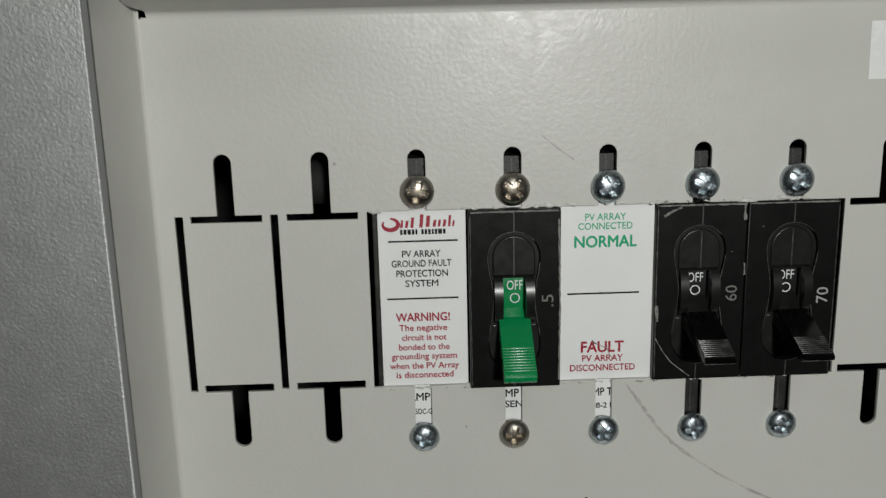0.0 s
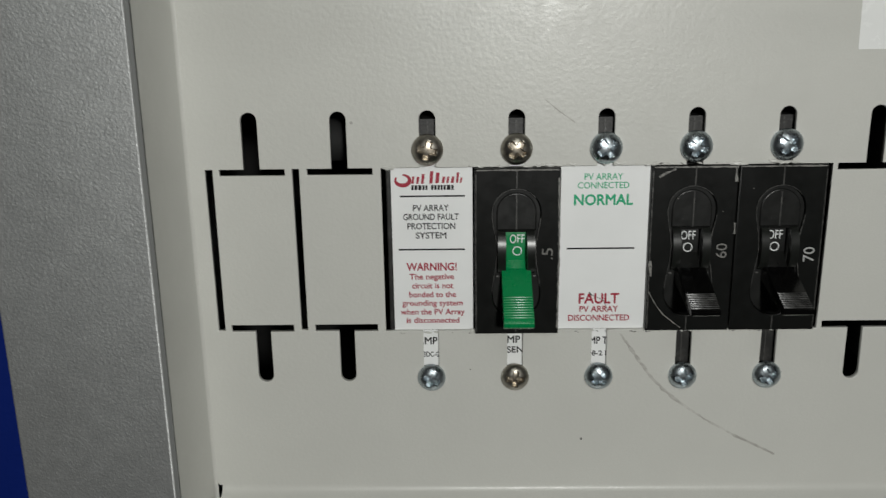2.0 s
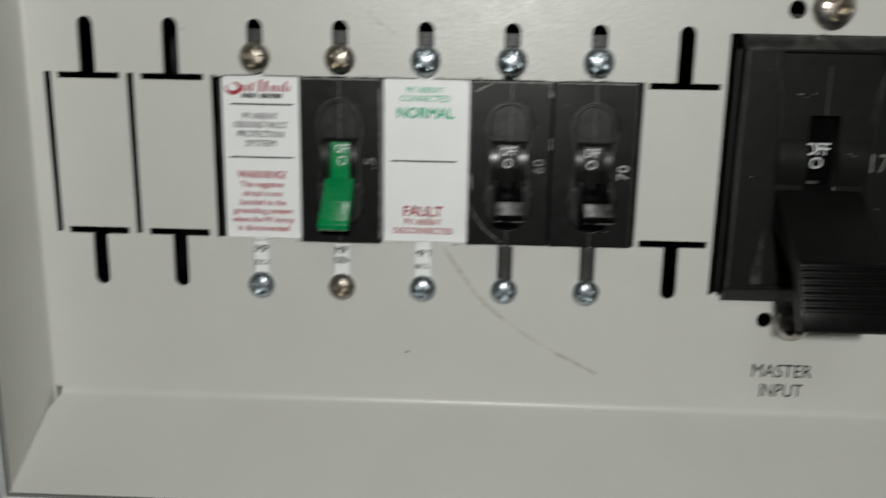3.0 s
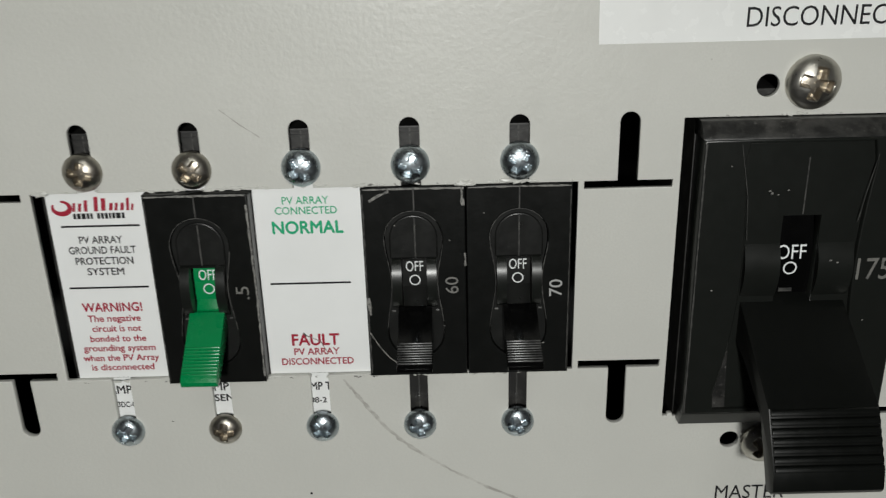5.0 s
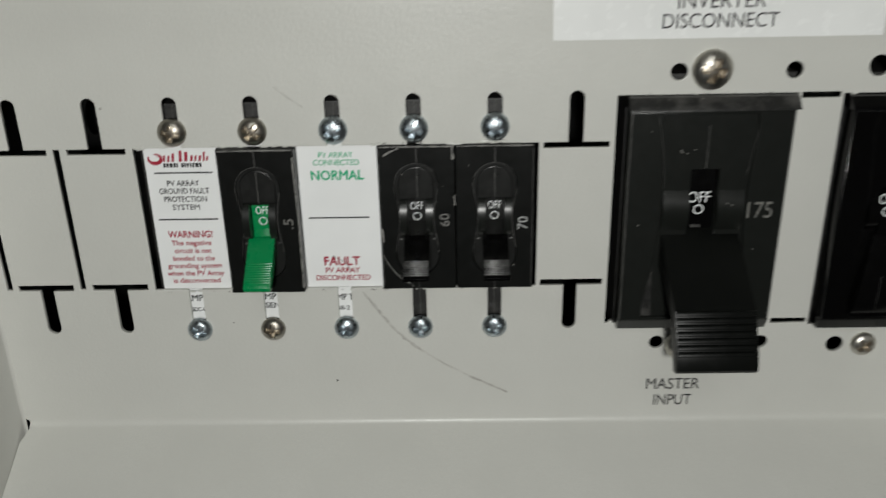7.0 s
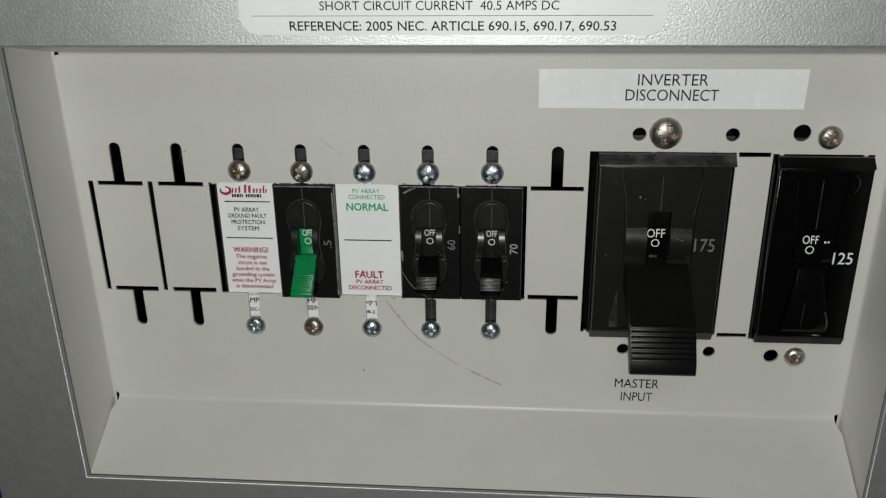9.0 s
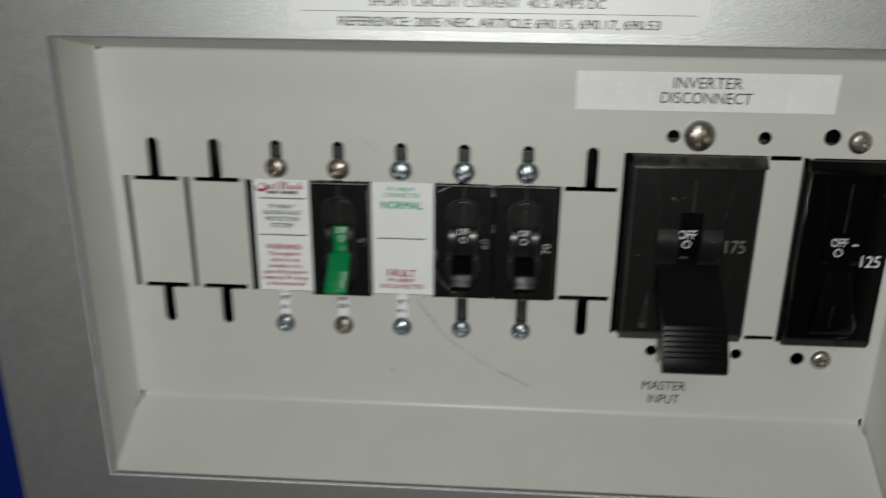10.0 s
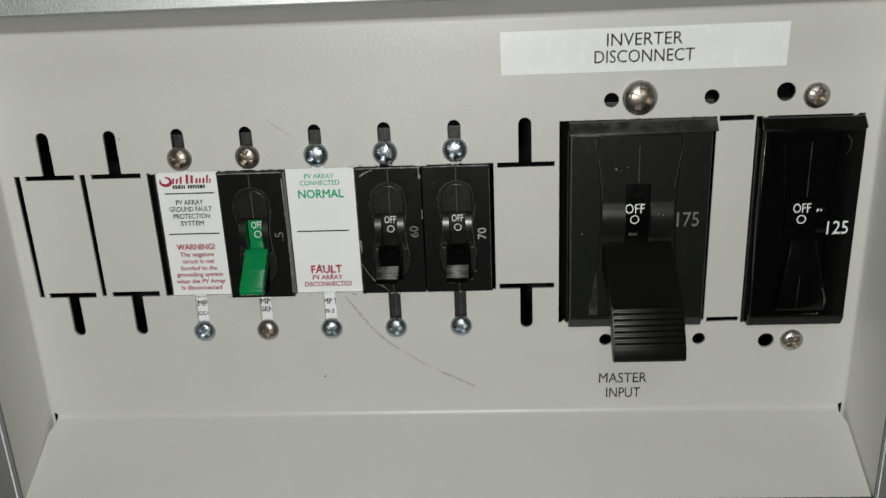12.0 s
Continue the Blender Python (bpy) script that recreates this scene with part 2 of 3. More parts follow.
def ring(xc, zc, r, w, y, parent, mat, n=28, warp=None, name="off_symbol"):
    bm = bmesh.new()
    vs = [[bm.verts.new((xc + q * math.cos(a), 0, zc + q * math.sin(a))) for a in [math.tau * i / n for i in range(n)]] for q in (r, r - w)]
    for i in range(n):
        bm.faces.new((vs[0][i], vs[1][i], vs[1][(i + 1) % n], vs[0][(i + 1) % n]))
    for v in bm.verts:
        v.co.y = y if warp is None else warp(v.co.x, v.co.z)
    return part(name, bm, mat, parent)


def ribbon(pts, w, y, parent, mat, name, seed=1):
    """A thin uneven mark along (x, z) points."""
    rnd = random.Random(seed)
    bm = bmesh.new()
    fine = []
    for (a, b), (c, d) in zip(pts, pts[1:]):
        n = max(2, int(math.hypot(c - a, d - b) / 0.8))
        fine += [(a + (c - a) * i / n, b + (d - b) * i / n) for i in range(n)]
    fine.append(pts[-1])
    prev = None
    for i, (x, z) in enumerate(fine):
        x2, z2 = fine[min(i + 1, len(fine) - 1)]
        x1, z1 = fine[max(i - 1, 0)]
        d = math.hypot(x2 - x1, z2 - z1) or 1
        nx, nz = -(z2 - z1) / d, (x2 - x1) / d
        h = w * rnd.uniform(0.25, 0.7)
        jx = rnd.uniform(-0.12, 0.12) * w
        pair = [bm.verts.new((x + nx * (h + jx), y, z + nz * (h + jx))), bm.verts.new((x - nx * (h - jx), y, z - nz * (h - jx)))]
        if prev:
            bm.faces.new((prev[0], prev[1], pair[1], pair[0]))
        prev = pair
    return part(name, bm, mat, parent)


def disc_loop(xc, zc, r, n=24, back=True):
    loop = [(xc + r * math.cos(math.tau * i / n), zc + r * math.sin(math.tau * i / n)) for i in range(n)]
    return loop


def cap(xc, zc, r, up, n=10):
    """Half a circle from right to left over the top, or from left to right under the bottom."""
    return [(xc + r * math.cos(math.pi * i / n + (0 if up else math.pi)), zc + r * math.sin(math.pi * i / n + (0 if up else math.pi))) for i in range(n + 1)]


# ---- room ----
def structure(name, x0, x1, y0, y1, z0, z1, mat, label, category):
    me = bpy.data.meshes.new(name)
    bm = box(x0, x1, y0, y1, z0, z1)
    bmesh.ops.recalc_face_normals(bm, faces=bm.faces)
    bm.to_mesh(me)
    bm.free()
    me.materials.append(mat)
    return tagged(new(name, me), label, category, kind="structure")


structure("floor", -0.8, 1.0, -1.5, 0.22, -0.1, 0.0, M_FLOOR, "grey concrete floor below the enclosure", "floor")
structure("ceiling", -0.8, 1.0, -1.5, 0.22, 2.20, 2.3, M_ROOM, "plain grey painted ceiling", "ceiling")
structure("wall_north", -0.8, 1.0, 0.12, 0.22, 0.0, 2.20, M_BLUE, "saturated blue painted wall behind the enclosure", "wall")
structure("wall_south", -0.8, 1.0, -1.5, -1.4, 0.0, 2.20, M_ROOM, "plain grey painted wall", "wall")
structure("wall_west", -0.8, -0.7, -1.4, 0.12, 0.0, 2.20, M_ROOM, "plain grey painted wall", "wall")
structure("wall_east", 0.9, 1.0, -1.4, 0.12, 0.0, 2.20, M_ROOM, "plain grey painted wall", "wall")

# ---- enclosure: white recessed tray inside a silver cover ----
XL, XR, ZB, ZT = -14.3, 226.9, -55.0, 61.4    # tray's back panel
DEEP, ZBF, ZTF = -24.4, -69.0, 66.9           # front rim
ZTOP, ZBOT = 22.2, -15.1                      # breaker cut-out
enclosure = thing("electrical_enclosure", 106, 118, -110, "silver hammer-painted electrical enclosure with a recessed white breaker tray", "enclosure")

SW, SZT, SZB = 1.75, 34.4, -27.3              # slots
loops = []
c = 1.3
loops.append([(XL + c, ZB + 1.2), (XR - c, ZB + 1.2), (XR - 0.8, ZB + 1.9), (XR - 0.8, ZT - 1.3), (XR - c, ZT - 0.8), (XL + c, ZT - 0.8), (XL + 0.8, ZT - 1.3), (XL + 0.8, ZB + 1.9)])
for k in (0, 1, 7):
    xc = k * P
    b0, b1 = (-7.1, 7.1) if k < 7 else (-7.6, 8.0)
    loops.append([(xc + b0, 20.8), (xc + b1, 20.8), (xc + b1, ZTOP), (xc + SW, ZTOP)] + cap(xc, SZT - SW, SW, True) + [(xc - SW, ZTOP), (xc + b0, ZTOP)])
    loops.append([(xc + b0, -15.0), (xc - SW, -15.0)] + cap(xc, SZB + SW, SW, False) + [(xc + SW, -15.0), (xc + b1, -15.0), (xc + b1, -13.4), (xc + b0, -13.4)])
for a, b in ((-10.15, -8.55), (8.75, 10.25)):
    loops.append([(a, -14.7), (b, -14.7), (b, ZTOP), (a, ZTOP)])
opening = [(27.9, ZTOP)]
for k in range(2, 7):
    opening += [(k * P - SW, ZTOP)] + cap(k * P, SZT - SW, SW, True)[::-1] + [(k * P + SW, ZTOP)]
opening += [(124.7, ZTOP), (124.7, ZBOT)]
for k in range(6, 1, -1):
    opening += [(k * P + SW, ZBOT)] + cap(k * P, SZB + SW, SW, False)[::-1] + [(k * P - SW, ZBOT)]
opening += [(27.9, ZBOT)]
loops.append(opening)
loops.append([(142.6, -26.0), (143.6, -26.0), (143.7, -25.4), (144.5, -25.4), (144.6, -26.0), (184.2, -26.0), (184.2, 33.1), (142.6, 33.1)])
loops.append([(194.5, -26.9), (222.6, -26.9), (222.6, 32.8), (220.8, 32.8), (220.6, 31.9), (219.7, 31.9), (219.5, 32.8), (197.5, 32.8), (197.3, 31.8), (196.4, 31.8), (196.2, 32.8), (194.5, 32.8)])
for z in (32.1, -26.2):
    loops.append([(184.9, z - 0.3), (193.9, z - 0.3), (193.9, z + 1.1), (184.9, z + 1.1)])
for x, z, r in ((156.3, 38.3, 1.95), (182.5, 38.3, 1.95), (201.6, 39.0, 2.45), (156.3, -31.7, 1.85), (183.1, -31.9, 1.85), (202.3, -32.8, 2.25)):
    loops.append(disc_loop(x, z, r))
panel = part("tray_panel", plate(loops, 0.0, 1.2, 0.12), M_WHITE, enclosure, "off-white powder-coated tray panel with slots and knockouts")


def bent(points, x0, x1, along="x", pinch=0.0):
    """A sheet strip 1.2 mm thick along (a, b) points; along x it gives (y, z), along z it gives (y, x)."""
    bm = bmesh.new()
    rows = []
    for i, (a, b) in enumerate(points):
        p, q = points[max(i - 1, 0)], points[min(i + 1, len(points) - 1)]
        d = math.hypot(q[0] - p[0], q[1] - p[1])
        na, nb = (q[1] - p[1]) / d, -(q[0] - p[0]) / d
        row = []
        for off in (0.0, 1.2):
            for s in (x0 + (pinch if a > -2.5 else 0), x1 - (pinch if a > -2.5 else 0)):
                y, w = a + na * off, b + nb * off
                row.append(bm.verts.new((s, y, w) if along == "x" else (w, y, s)))
        rows.append(row)
    for r, t in zip(rows, rows[1:]):
        for i, j in ((0, 1), (1, 3), (3, 2), (2, 0)):
            bm.faces.new((r[i], r[j], t[j], t[i]))
    bm.faces.new([rows[0][i] for i in (0, 1, 3, 2)])
    bm.faces.new([rows[-1][i] for i in (0, 2, 3, 1)])
    return bm


def fold(y, w, y2, w2, r, n=6):
    """From the panel (y = 0) at w - sign*r round a bend of radius r to (y2, w2)."""
    s = 1 if w2 > w or (w2 == w and w > 0) else -1
    pts = []
    for i in range(n + 1):
        t = i / n
        a = (1 - t) ** 2
        m = 2 * t * (1 - t)
        e = t * t
        q = r / math.hypot(y2 - y, w2 - w)
        pts.append((a * y + m * y + e * (y + (y2 - y) * q), a * (w - s * r) + m * w + e * (w + (w2 - w) * q)))
    return pts + [(y + (y2 - y) * 0.2, w + (w2 - w) * 0.2), (y2, w2)]


part("tray_floor", bent(fold(0, ZB, DEEP, ZBF, 1.4)[::-1], XL + 0.5, XR - 0.5, pinch=1.4), M_WHITE, enclosure, smooth=50)
part("tray_top", bent(fold(0, ZT, DEEP, ZTF, 1.2), XL + 0.4, XR - 0.4, pinch=1.9), M_WHITE, enclosure, smooth=50)
part("tray_side", bent([(DEEP, XL + 0.6), (-0.7, XL), (-0.2, XL + 0.35), (0.0, XL + 0.9)], ZBF, ZTF, "z"), M_WHITE, enclosure, smooth=50)
part("tray_side", bent([(0.0, XR - 0.9), (-0.2, XR - 0.35), (-0.7, XR), (DEEP, XR)], ZBF, ZTF, "z"), M_WHITE, enclosure, smooth=50)
OX0, OX1, OZ0, OZ1 = -45.0, 258.0, -112.0, 150.0
part("cover", plate([[(OX0, OZ0), (OX1, OZ0), (OX1, OZ1), (OX0, OZ1)], [(XL, ZBF - 0.4), (XR + 0.4, ZBF - 0.4), (XR + 0.4, ZTF + 0.5), (XL, ZTF + 0.5)]], DEEP - 1.5, DEEP - 0.05, 0.35),
     M_SILVER, enclosure, "silver-grey hammer-textured cover with a rectangular opening")
part("body", plate([[(OX0, OZ0), (OX1, OZ0), (OX1, OZ1), (OX0, OZ1)], [(OX0 + 1.5, OZ0 + 1.5), (OX1 - 1.5, OZ0 + 1.5), (OX1 - 1.5, OZ1 - 1.5), (OX0 + 1.5, OZ1 - 1.5)]], DEEP, 117.0, 0.0), M_SILVER, enclosure)
part("back_plate", box(OX0, OX1, 117.0, 119.5, OZ0, OZ1), M_DARK, enclosure)
part("opening_edge", plate([[(XL - 0.5, ZBF - 0.5), (XR + 0.5, ZBF - 0.5), (XR + 0.5, ZTF + 0.6), (XL - 0.5, ZTF + 0.6)], [(XL + 0.7, ZBF - 0.05), (XR + 0.05, ZBF - 0.05), (XR + 0.05, ZTF + 0.1), (XL + 0.7, ZTF + 0.1)]], DEEP - 1.1, DEEP - 0.02), M_EDGE, enclosure)

# marks on the tray panel
ribbon([(80.8, -16.0), (84.5, -21.5), (88.3, -26.9), (94.0, -32.3), (101.1, -37.3), (109.0, -41.8), (117.6, -46.1)], 0.48, -0.03, panel, M_PENCIL, "scuff_mark", 3)
ribbon([(106.0, -40.2), (110.0, -42.4), (114.0, -44.4), (117.8, -46.3)], 0.55, -0.032, panel, M_PENCIL, "scuff_mark", 8)
ribbon([(82.0, -17.8), (84.8, -21.8), (88.0, -26.4), (91.0, -29.6), (94.5, -32.6)], 0.75, -0.032, panel, M_PENCIL, "scuff_mark", 9)
ribbon([(63.0, 36.5), (66.0, 34.0), (69.5, 31.5)], 0.2, -0.03, panel, M_PENCIL, "scuff_mark", 4)
for x, z, r, mat in ((72.7, -42.1, 0.28, M_INK), (146.3, 42.9, 0.16, M_PENCIL), (22.0, 32.0, 0.35, M_PENCIL), (47.0, -24.5, 0.15, M_INK)):
    bm = bmesh.new()
    bmesh.ops.create_circle(bm, cap_ends=True, segments=7, radius=r, matrix=Matrix.Translation((x, -0.04, z)) @ Matrix.Rotation(radians(90), 4, "X"))
    part("speck", bm, mat, panel)


# ---- screws ----
def screw_mesh(r, high, cross=0.62, n=80, rings=26):
    bm = bmesh.new()
    grid, sunk = [], set()
    for j in range(1, rings + 1):
        q = j / rings
        row = []
        for i in range(n):
            a = math.tau * i / n
            x, z = r * q * math.cos(a), r * q * math.sin(a)
            y = -high * math.sqrt(max(0.0, 1 - (q * 0.96) ** 2)) - 0.12
            u, v = abs(x) / r, abs(z) / r
            arm = 0.15
            reach = lambda s: max(0.0, min(1.0, (cross - s) / 0.10))
            wide = lambda s: max(0.0, min(1.0, (arm + 0.07 - s) / 0.07))
            y += high * 0.62 * max(wide(u) * reach(v), wide(v) * reach(u))
            row.append(bm.verts.new((x, y, z)))
            if max(wide(u) * reach(v), wide(v) * reach(u)) > 0.4:
                sunk.add(row[-1])
        grid.append(row)
    mid = bm.verts.new((0, -high * 0.30, 0))
    for i in range(n):
        bm.faces.new((mid, grid[0][i], grid[0][(i + 1) % n]))
    rim = [bm.verts.new((v.co.x, 0.0, v.co.z)) for v in grid[-1]]
    shank = [bm.verts.new((v.co.x * 0.45, 0.0, v.co.z * 0.45)) for v in grid[-1]]
    tip = [bm.verts.new((v.co.x, 9.0, v.co.z)) for v in shank]
    chain = grid + [rim, shank, tip]
    for a, b in zip(chain, chain[1:]):
        for i in range(n):
            bm.faces.new((a[i], b[i], b[(i + 1) % n], a[(i + 1) % n]))
    bm.faces.new(tip)
    for f in bm.faces:
        if sum(v in sunk for v in f.verts) >= 2:
            f.material_index = 1
    bmesh.ops.recalc_face_normals(bm, faces=bm.faces)
    bmesh.ops.scale(bm, vec=(MM, MM, MM), verts=bm.verts)
    return bm


def screw(name, r, high, mat, label, x, z, spin, group):
    bm = screw_mesh(r, high)
    me = bpy.data.meshes.new(name)
    bm.to_mesh(me)
    bm.free()
    me.materials.append(mat)
    me.materials.append(M_RECESS_BLUE if mat is M_ZINC else M_RECESS)
    me.polygons.foreach_set("use_smooth", [True] * len(me.polygons))
    me.set_sharp_from_angle(angle=radians(48))
    ob = tagged(new(name, me), label, "screw", group)
    ob.matrix_basis = at(x, z, spin)
    return ob


def at(x, z, spin, size=1.0):
    return Matrix.Translation((x * MM, -0.00002, z * MM + Z0)) @ Matrix.Rotation(radians(spin), 4, "Y") @ Matrix.Scale(size, 4)


GROUP = "mounting screws along the breaker row"
nickel = screw("screw", 3.4, 2.3, M_NICKEL, "tarnished brownish domed cross-head screw in a slot", 2 * P, 26.1, 12, GROUP)
copy_thing(nickel, at(3 * P, 26.1, 38))
copy_thing(nickel, at(3 * P, -26.3, 5, 0.93))
zinc = screw("screw", 3.4, 2.3, M_ZINC, "bluish zinc-plated domed cross-head screw in a slot", 4 * P, 26.1, 55, GROUP)
for x, z, spin, size in ((5 * P, 26.2, 20, 1.0), (6 * P, 26.4, 33, 1.0), (2 * P, -26.3, 28, 0.93), (4 * P, -26.2, 48, 0.93), (5 * P, -26.2, 80, 0.93), (6 * P, -26.1, 65, 0.93)):
    copy_thing(zinc, at(x, z, spin, size))
big = screw("screw", 4.6, 3.0, M_STEEL, "large domed cross-head screw with rusty recess", 163.6, 38.8, 15, "screws of the large breakers")
copy_thing(big, at(162.6, -32.2, 40, 0.9))
copy_thing(big, at(209.3, 37.9, 28, 0.74))
copy_thing(big, at(209.4, -32.6, 50, 0.70))


# ---- small breakers ----
def dogbone(xc, zt, zb, r, waist, zw):
    pts = [(xc + r * math.cos(math.pi * i / 14), zt + r * math.sin(math.pi * i / 14)) for i in range(15)]
    left = []
    for i in range(1, 16):
        z = zt + (zb - zt) * i / 16
        t = (z - zw) / (zt - zw) if z > zw else (z - zw) / (zb - zw)
        w = waist + (r - waist) * (0.5 - 0.5 * math.cos(math.pi * t))
        left.append((w, z))
    pts += [(xc - w, z) for w, z in left]
    pts += [(xc + r * math.cos(math.pi + math.pi * i / 14), zb + r * math.sin(math.pi + math.pi * i / 14)) for i in range(15)]
    pts += [(xc + w, z) for w, z in left[::-1]]
    return pts


def arc(cy, cz, r, a0, a1, n=20):
    return [(cy - r * math.cos(radians(a0 + (a1 - a0) * i / n)), cz + r * math.sin(radians(a0 + (a1 - a0) * i / n))) for i in range(n + 1)]


def pole_body(k, ob):
    part("moulded_body", box(k * P - 9.35, k * P + 9.35, 2.4, 55.0, -31.5, 32.4, 0.25), M_BODY, ob)
    part("body_seam", box(k * P - 0.14, k * P + 0.14, 2.25, 2.6, 15.0, 32.0), M_SEAM_GLINT, ob)
    part("body_step", box(k * P - 4, k * P + 4, 2.2, 2.6, 31.0, 31.35), M_BODY, ob)
    part("body_seam", box(k * P - 0.14, k * P + 0.14, 2.25, 2.6, -30.0, -15.0), M_SEAM_GLINT, ob)


def breaker(k, yf, rating, grip, label, rmat, off=0.0):
    xc = k * P
    ob = thing("circuit_breaker", xc, 55, -31.5, label, "circuit breaker", "breakers in the row")
    pole_body(k, ob)
    xl = xc - (9.05 if k < 6 else 9.4)
    rim = [(xl, ZBOT - 0.15), (xc + 9.4, ZBOT - 0.15), (xc + 9.4, ZTOP - 0.1), (xl, ZTOP - 0.1)]
    face = part("face", plate([rim, dogbone(xc, 12.4, -6.4, 5.25, 4.15, 4.0)], yf, 2.35, 0.22), M_BLACK, ob)
    # recess: a raised arch above the barrel and a lower pocket, with a dark groove round them
    arch = [(xc - 4.35, 8.5), (xc + 4.35, 8.5), (xc + 4.35, 12.5)] + [(xc + 4.35 * math.cos(math.pi * i / 14), 12.5 + 4.35 * math.sin(math.pi * i / 14)) for i in range(1, 14)] + [(xc - 4.35, 12.5)]
    window = [(xc - 2.3, -3.4), (xc + 2.3, -3.4), (xc + 2.3, 8.4), (xc - 2.3, 8.4)]
    part("recess_floor", plate([dogbone(xc, 12.4, -6.4, 5.1, 4.0, 4.0), window], yf + 0.6, 2.39), M_ARCH, ob)
    part("arch", plate([arch], yf + 0.3, 2.38, 0.3), M_ARCH, ob)
    part("seam", box(xc - 0.12 + off, xc + 0.12 + off, yf - 0.06, yf + 0.3, 17.6, ZTOP - 0.2), M_SEAM_GLINT, ob)
    part("seam", box(xc - 0.13 + off, xc + 0.13 + off, yf + 0.24, yf + 0.8, 8.6, 16.3), M_SEAM_GLINT, ob)
    part("seam", box(xc - 0.12, xc + 0.12, yf - 0.06, yf + 0.3, -15.0, -11.8), M_SEAM_GLINT, ob)
    barrel = [(yf + 0.9 - 2.5 * math.cos(t), 3.6 + 4.95 * math.sin(t)) for t in [radians(-88 + 176 * i / 30) for i in range(31)]] + [(yf + 3.0, 8.5), (yf + 3.0, -1.3)]
    for s in (-1, 1):
        x0, x1 = sorted((xc + s * 2.3, xc + s * 4.05))
        part("barrel_cheek", prism(barrel, x0, x1), M_MASTER, ob, smooth=30)
        part("pivot_mark", box(xc + s * 4.05 - 0.35, xc + s * 4.05 + 0.35, yf + 0.35, yf + 1.2, -2.15, -1.8, 0.1), M_SEAM_GLINT, ob)

    def bow(x, z):
        return yf + (1.7 if grip is M_GREEN else 2.2) + 0.012 * (z - 3.6) ** 2

    part("barrel_bridge", prism([(yf + 0.2, 8.55), (yf + 2.4, 8.6), (yf + 2.4, 8.15), (yf + 0.35, 8.1)], xc - 2.3, xc + 2.3), M_ARCH, ob)
    strip = [(bow(0, z), z) for z in [8.2 - 9.8 * i / 14 for i in range(15)]] + [(4.6, -1.6), (4.6, 8.2)]
    toggle = part("handle", prism(strip, xc - 2.25, xc + 2.25), M_GREEN if grip is M_GREEN else M_ARCH, ob, smooth=30)
    neck = [(3.2, 2.6), (yf + 2.3, 2.4), (-1.0, -0.3), (-3.0, -1.2), (1.0, -3.2), (3.2, -3.0)]
    part("neck", prism(neck, xc - 2.2, xc + 2.2, 0.1), grip if grip is M_GREEN else M_ARCH, toggle, smooth=30)
    if grip is M_GREEN:
        b, c, rise, wide = (-7.6, -5.0), (-12.2, -8.6), 0.4, 3.2
        rest = [(-12.7, -9.4), (-12.5, -10.3), (-11.6, -10.9), (-10.3, -10.6), (-7.0, -8.2), (-2.4, -5.4)]
    else:
        b, c, rise, wide = (-10.2, -4.0), (-14.8, -6.0), 0.55, 3.05
        rest = [(-15.3, -6.5), (-15.1, -7.2), (-14.2, -7.6), (-12.9, -7.4), (-8.4, -6.2), (-2.4, -4.6)]
    profile = [(-0.9, -1.2), (-2.3, -0.6), b, c] + rest + [(0.6, -4.0)]
    part("paddle", prism([(y, z + rise) for y, z in profile], xc - wide, xc + wide, 0.10), grip, toggle, smooth=25)
    # ribs across the tip
    for i in range(9):
        y0, z0 = b[0] + (c[0] - b[0]) * (i + 0.15) / 9, b[1] + (c[1] - b[1]) * (i + 0.15) / 9 + rise
        part("rib", prism([(y0 + 0.2, z0), (y0 - 0.08, z0 + 0.11), (y0 - 0.20, z0 + 0.06), (y0 - 0.26, z0 - 0.12), (y0 + 0.08, z0 - 0.3)], xc - wide + 0.06, xc + wide - 0.06, 0.04), M_GREEN if grip is M_GREEN else M_RIB, toggle, smooth=25)
    lettering("OFF", xc + (0.3 if grip is M_GREEN else 0.0), 6.25, 0, 2.0, toggle, M_PALE, 3.25, bold=0.0, warp=lambda x, z: bow(x, z) - 0.05)
    ring(xc + (0.3 if grip is M_GREEN else 0.0), 3.5, 1.05, 0.23, 0, toggle, M_PALE, warp=lambda x, z: bow(x, z) - 0.05)
    lettering(rating, xc + 6.75, 3.2 if k != 6 else 2.2, yf - 0.03, 2.4, ob, rmat, 3.3 if k != 3 else 2.6, turn=90, name="rating_print", bold=0.004 if k == 6 else 0.0)
    # highlight on the worn recess rim, painted as a thin grey outline
    ribbon([q for q in dogbone(xc, 12.4, -6.4, 5.3, 4.2, 4.0)[44:2:-1] if q[0] > xc] and dogbone(xc, 12.4, -6.4, 5.3, 4.2, 4.0)[46:], 0.17, yf - 0.02, face, M_SEAM_GLINT, "worn_edge", k)
    ribbon(dogbone(xc, 12.4, -6.4, 5.3, 4.2, 4.0)[3:30], 0.13, yf - 0.02, face, M_SEAM_GLINT, "worn_edge", k + 60)
    return ob, face


green, green_face = breaker(3, -1.8, ".5", M_GREEN, "black ground-fault breaker with green toggle switched to off", M_GREY)
b60, f60 = breaker(5, -0.5, "60", M_GLOSS, "scratched black breaker with grey 60 rating, toggle down at off", M_GREYER, off=0.3)
b70, f70 = breaker(6, -0.5, "70", M_GLOSS, "black breaker with white 70 rating, toggle down at off", M_FADED)
ribbon([(87.7, 19.6), (89.4, 20.6), (91.2, 21.4)], 0.45, -0.54, f60, M_SCUFF_GLINT, "scratch", 5)
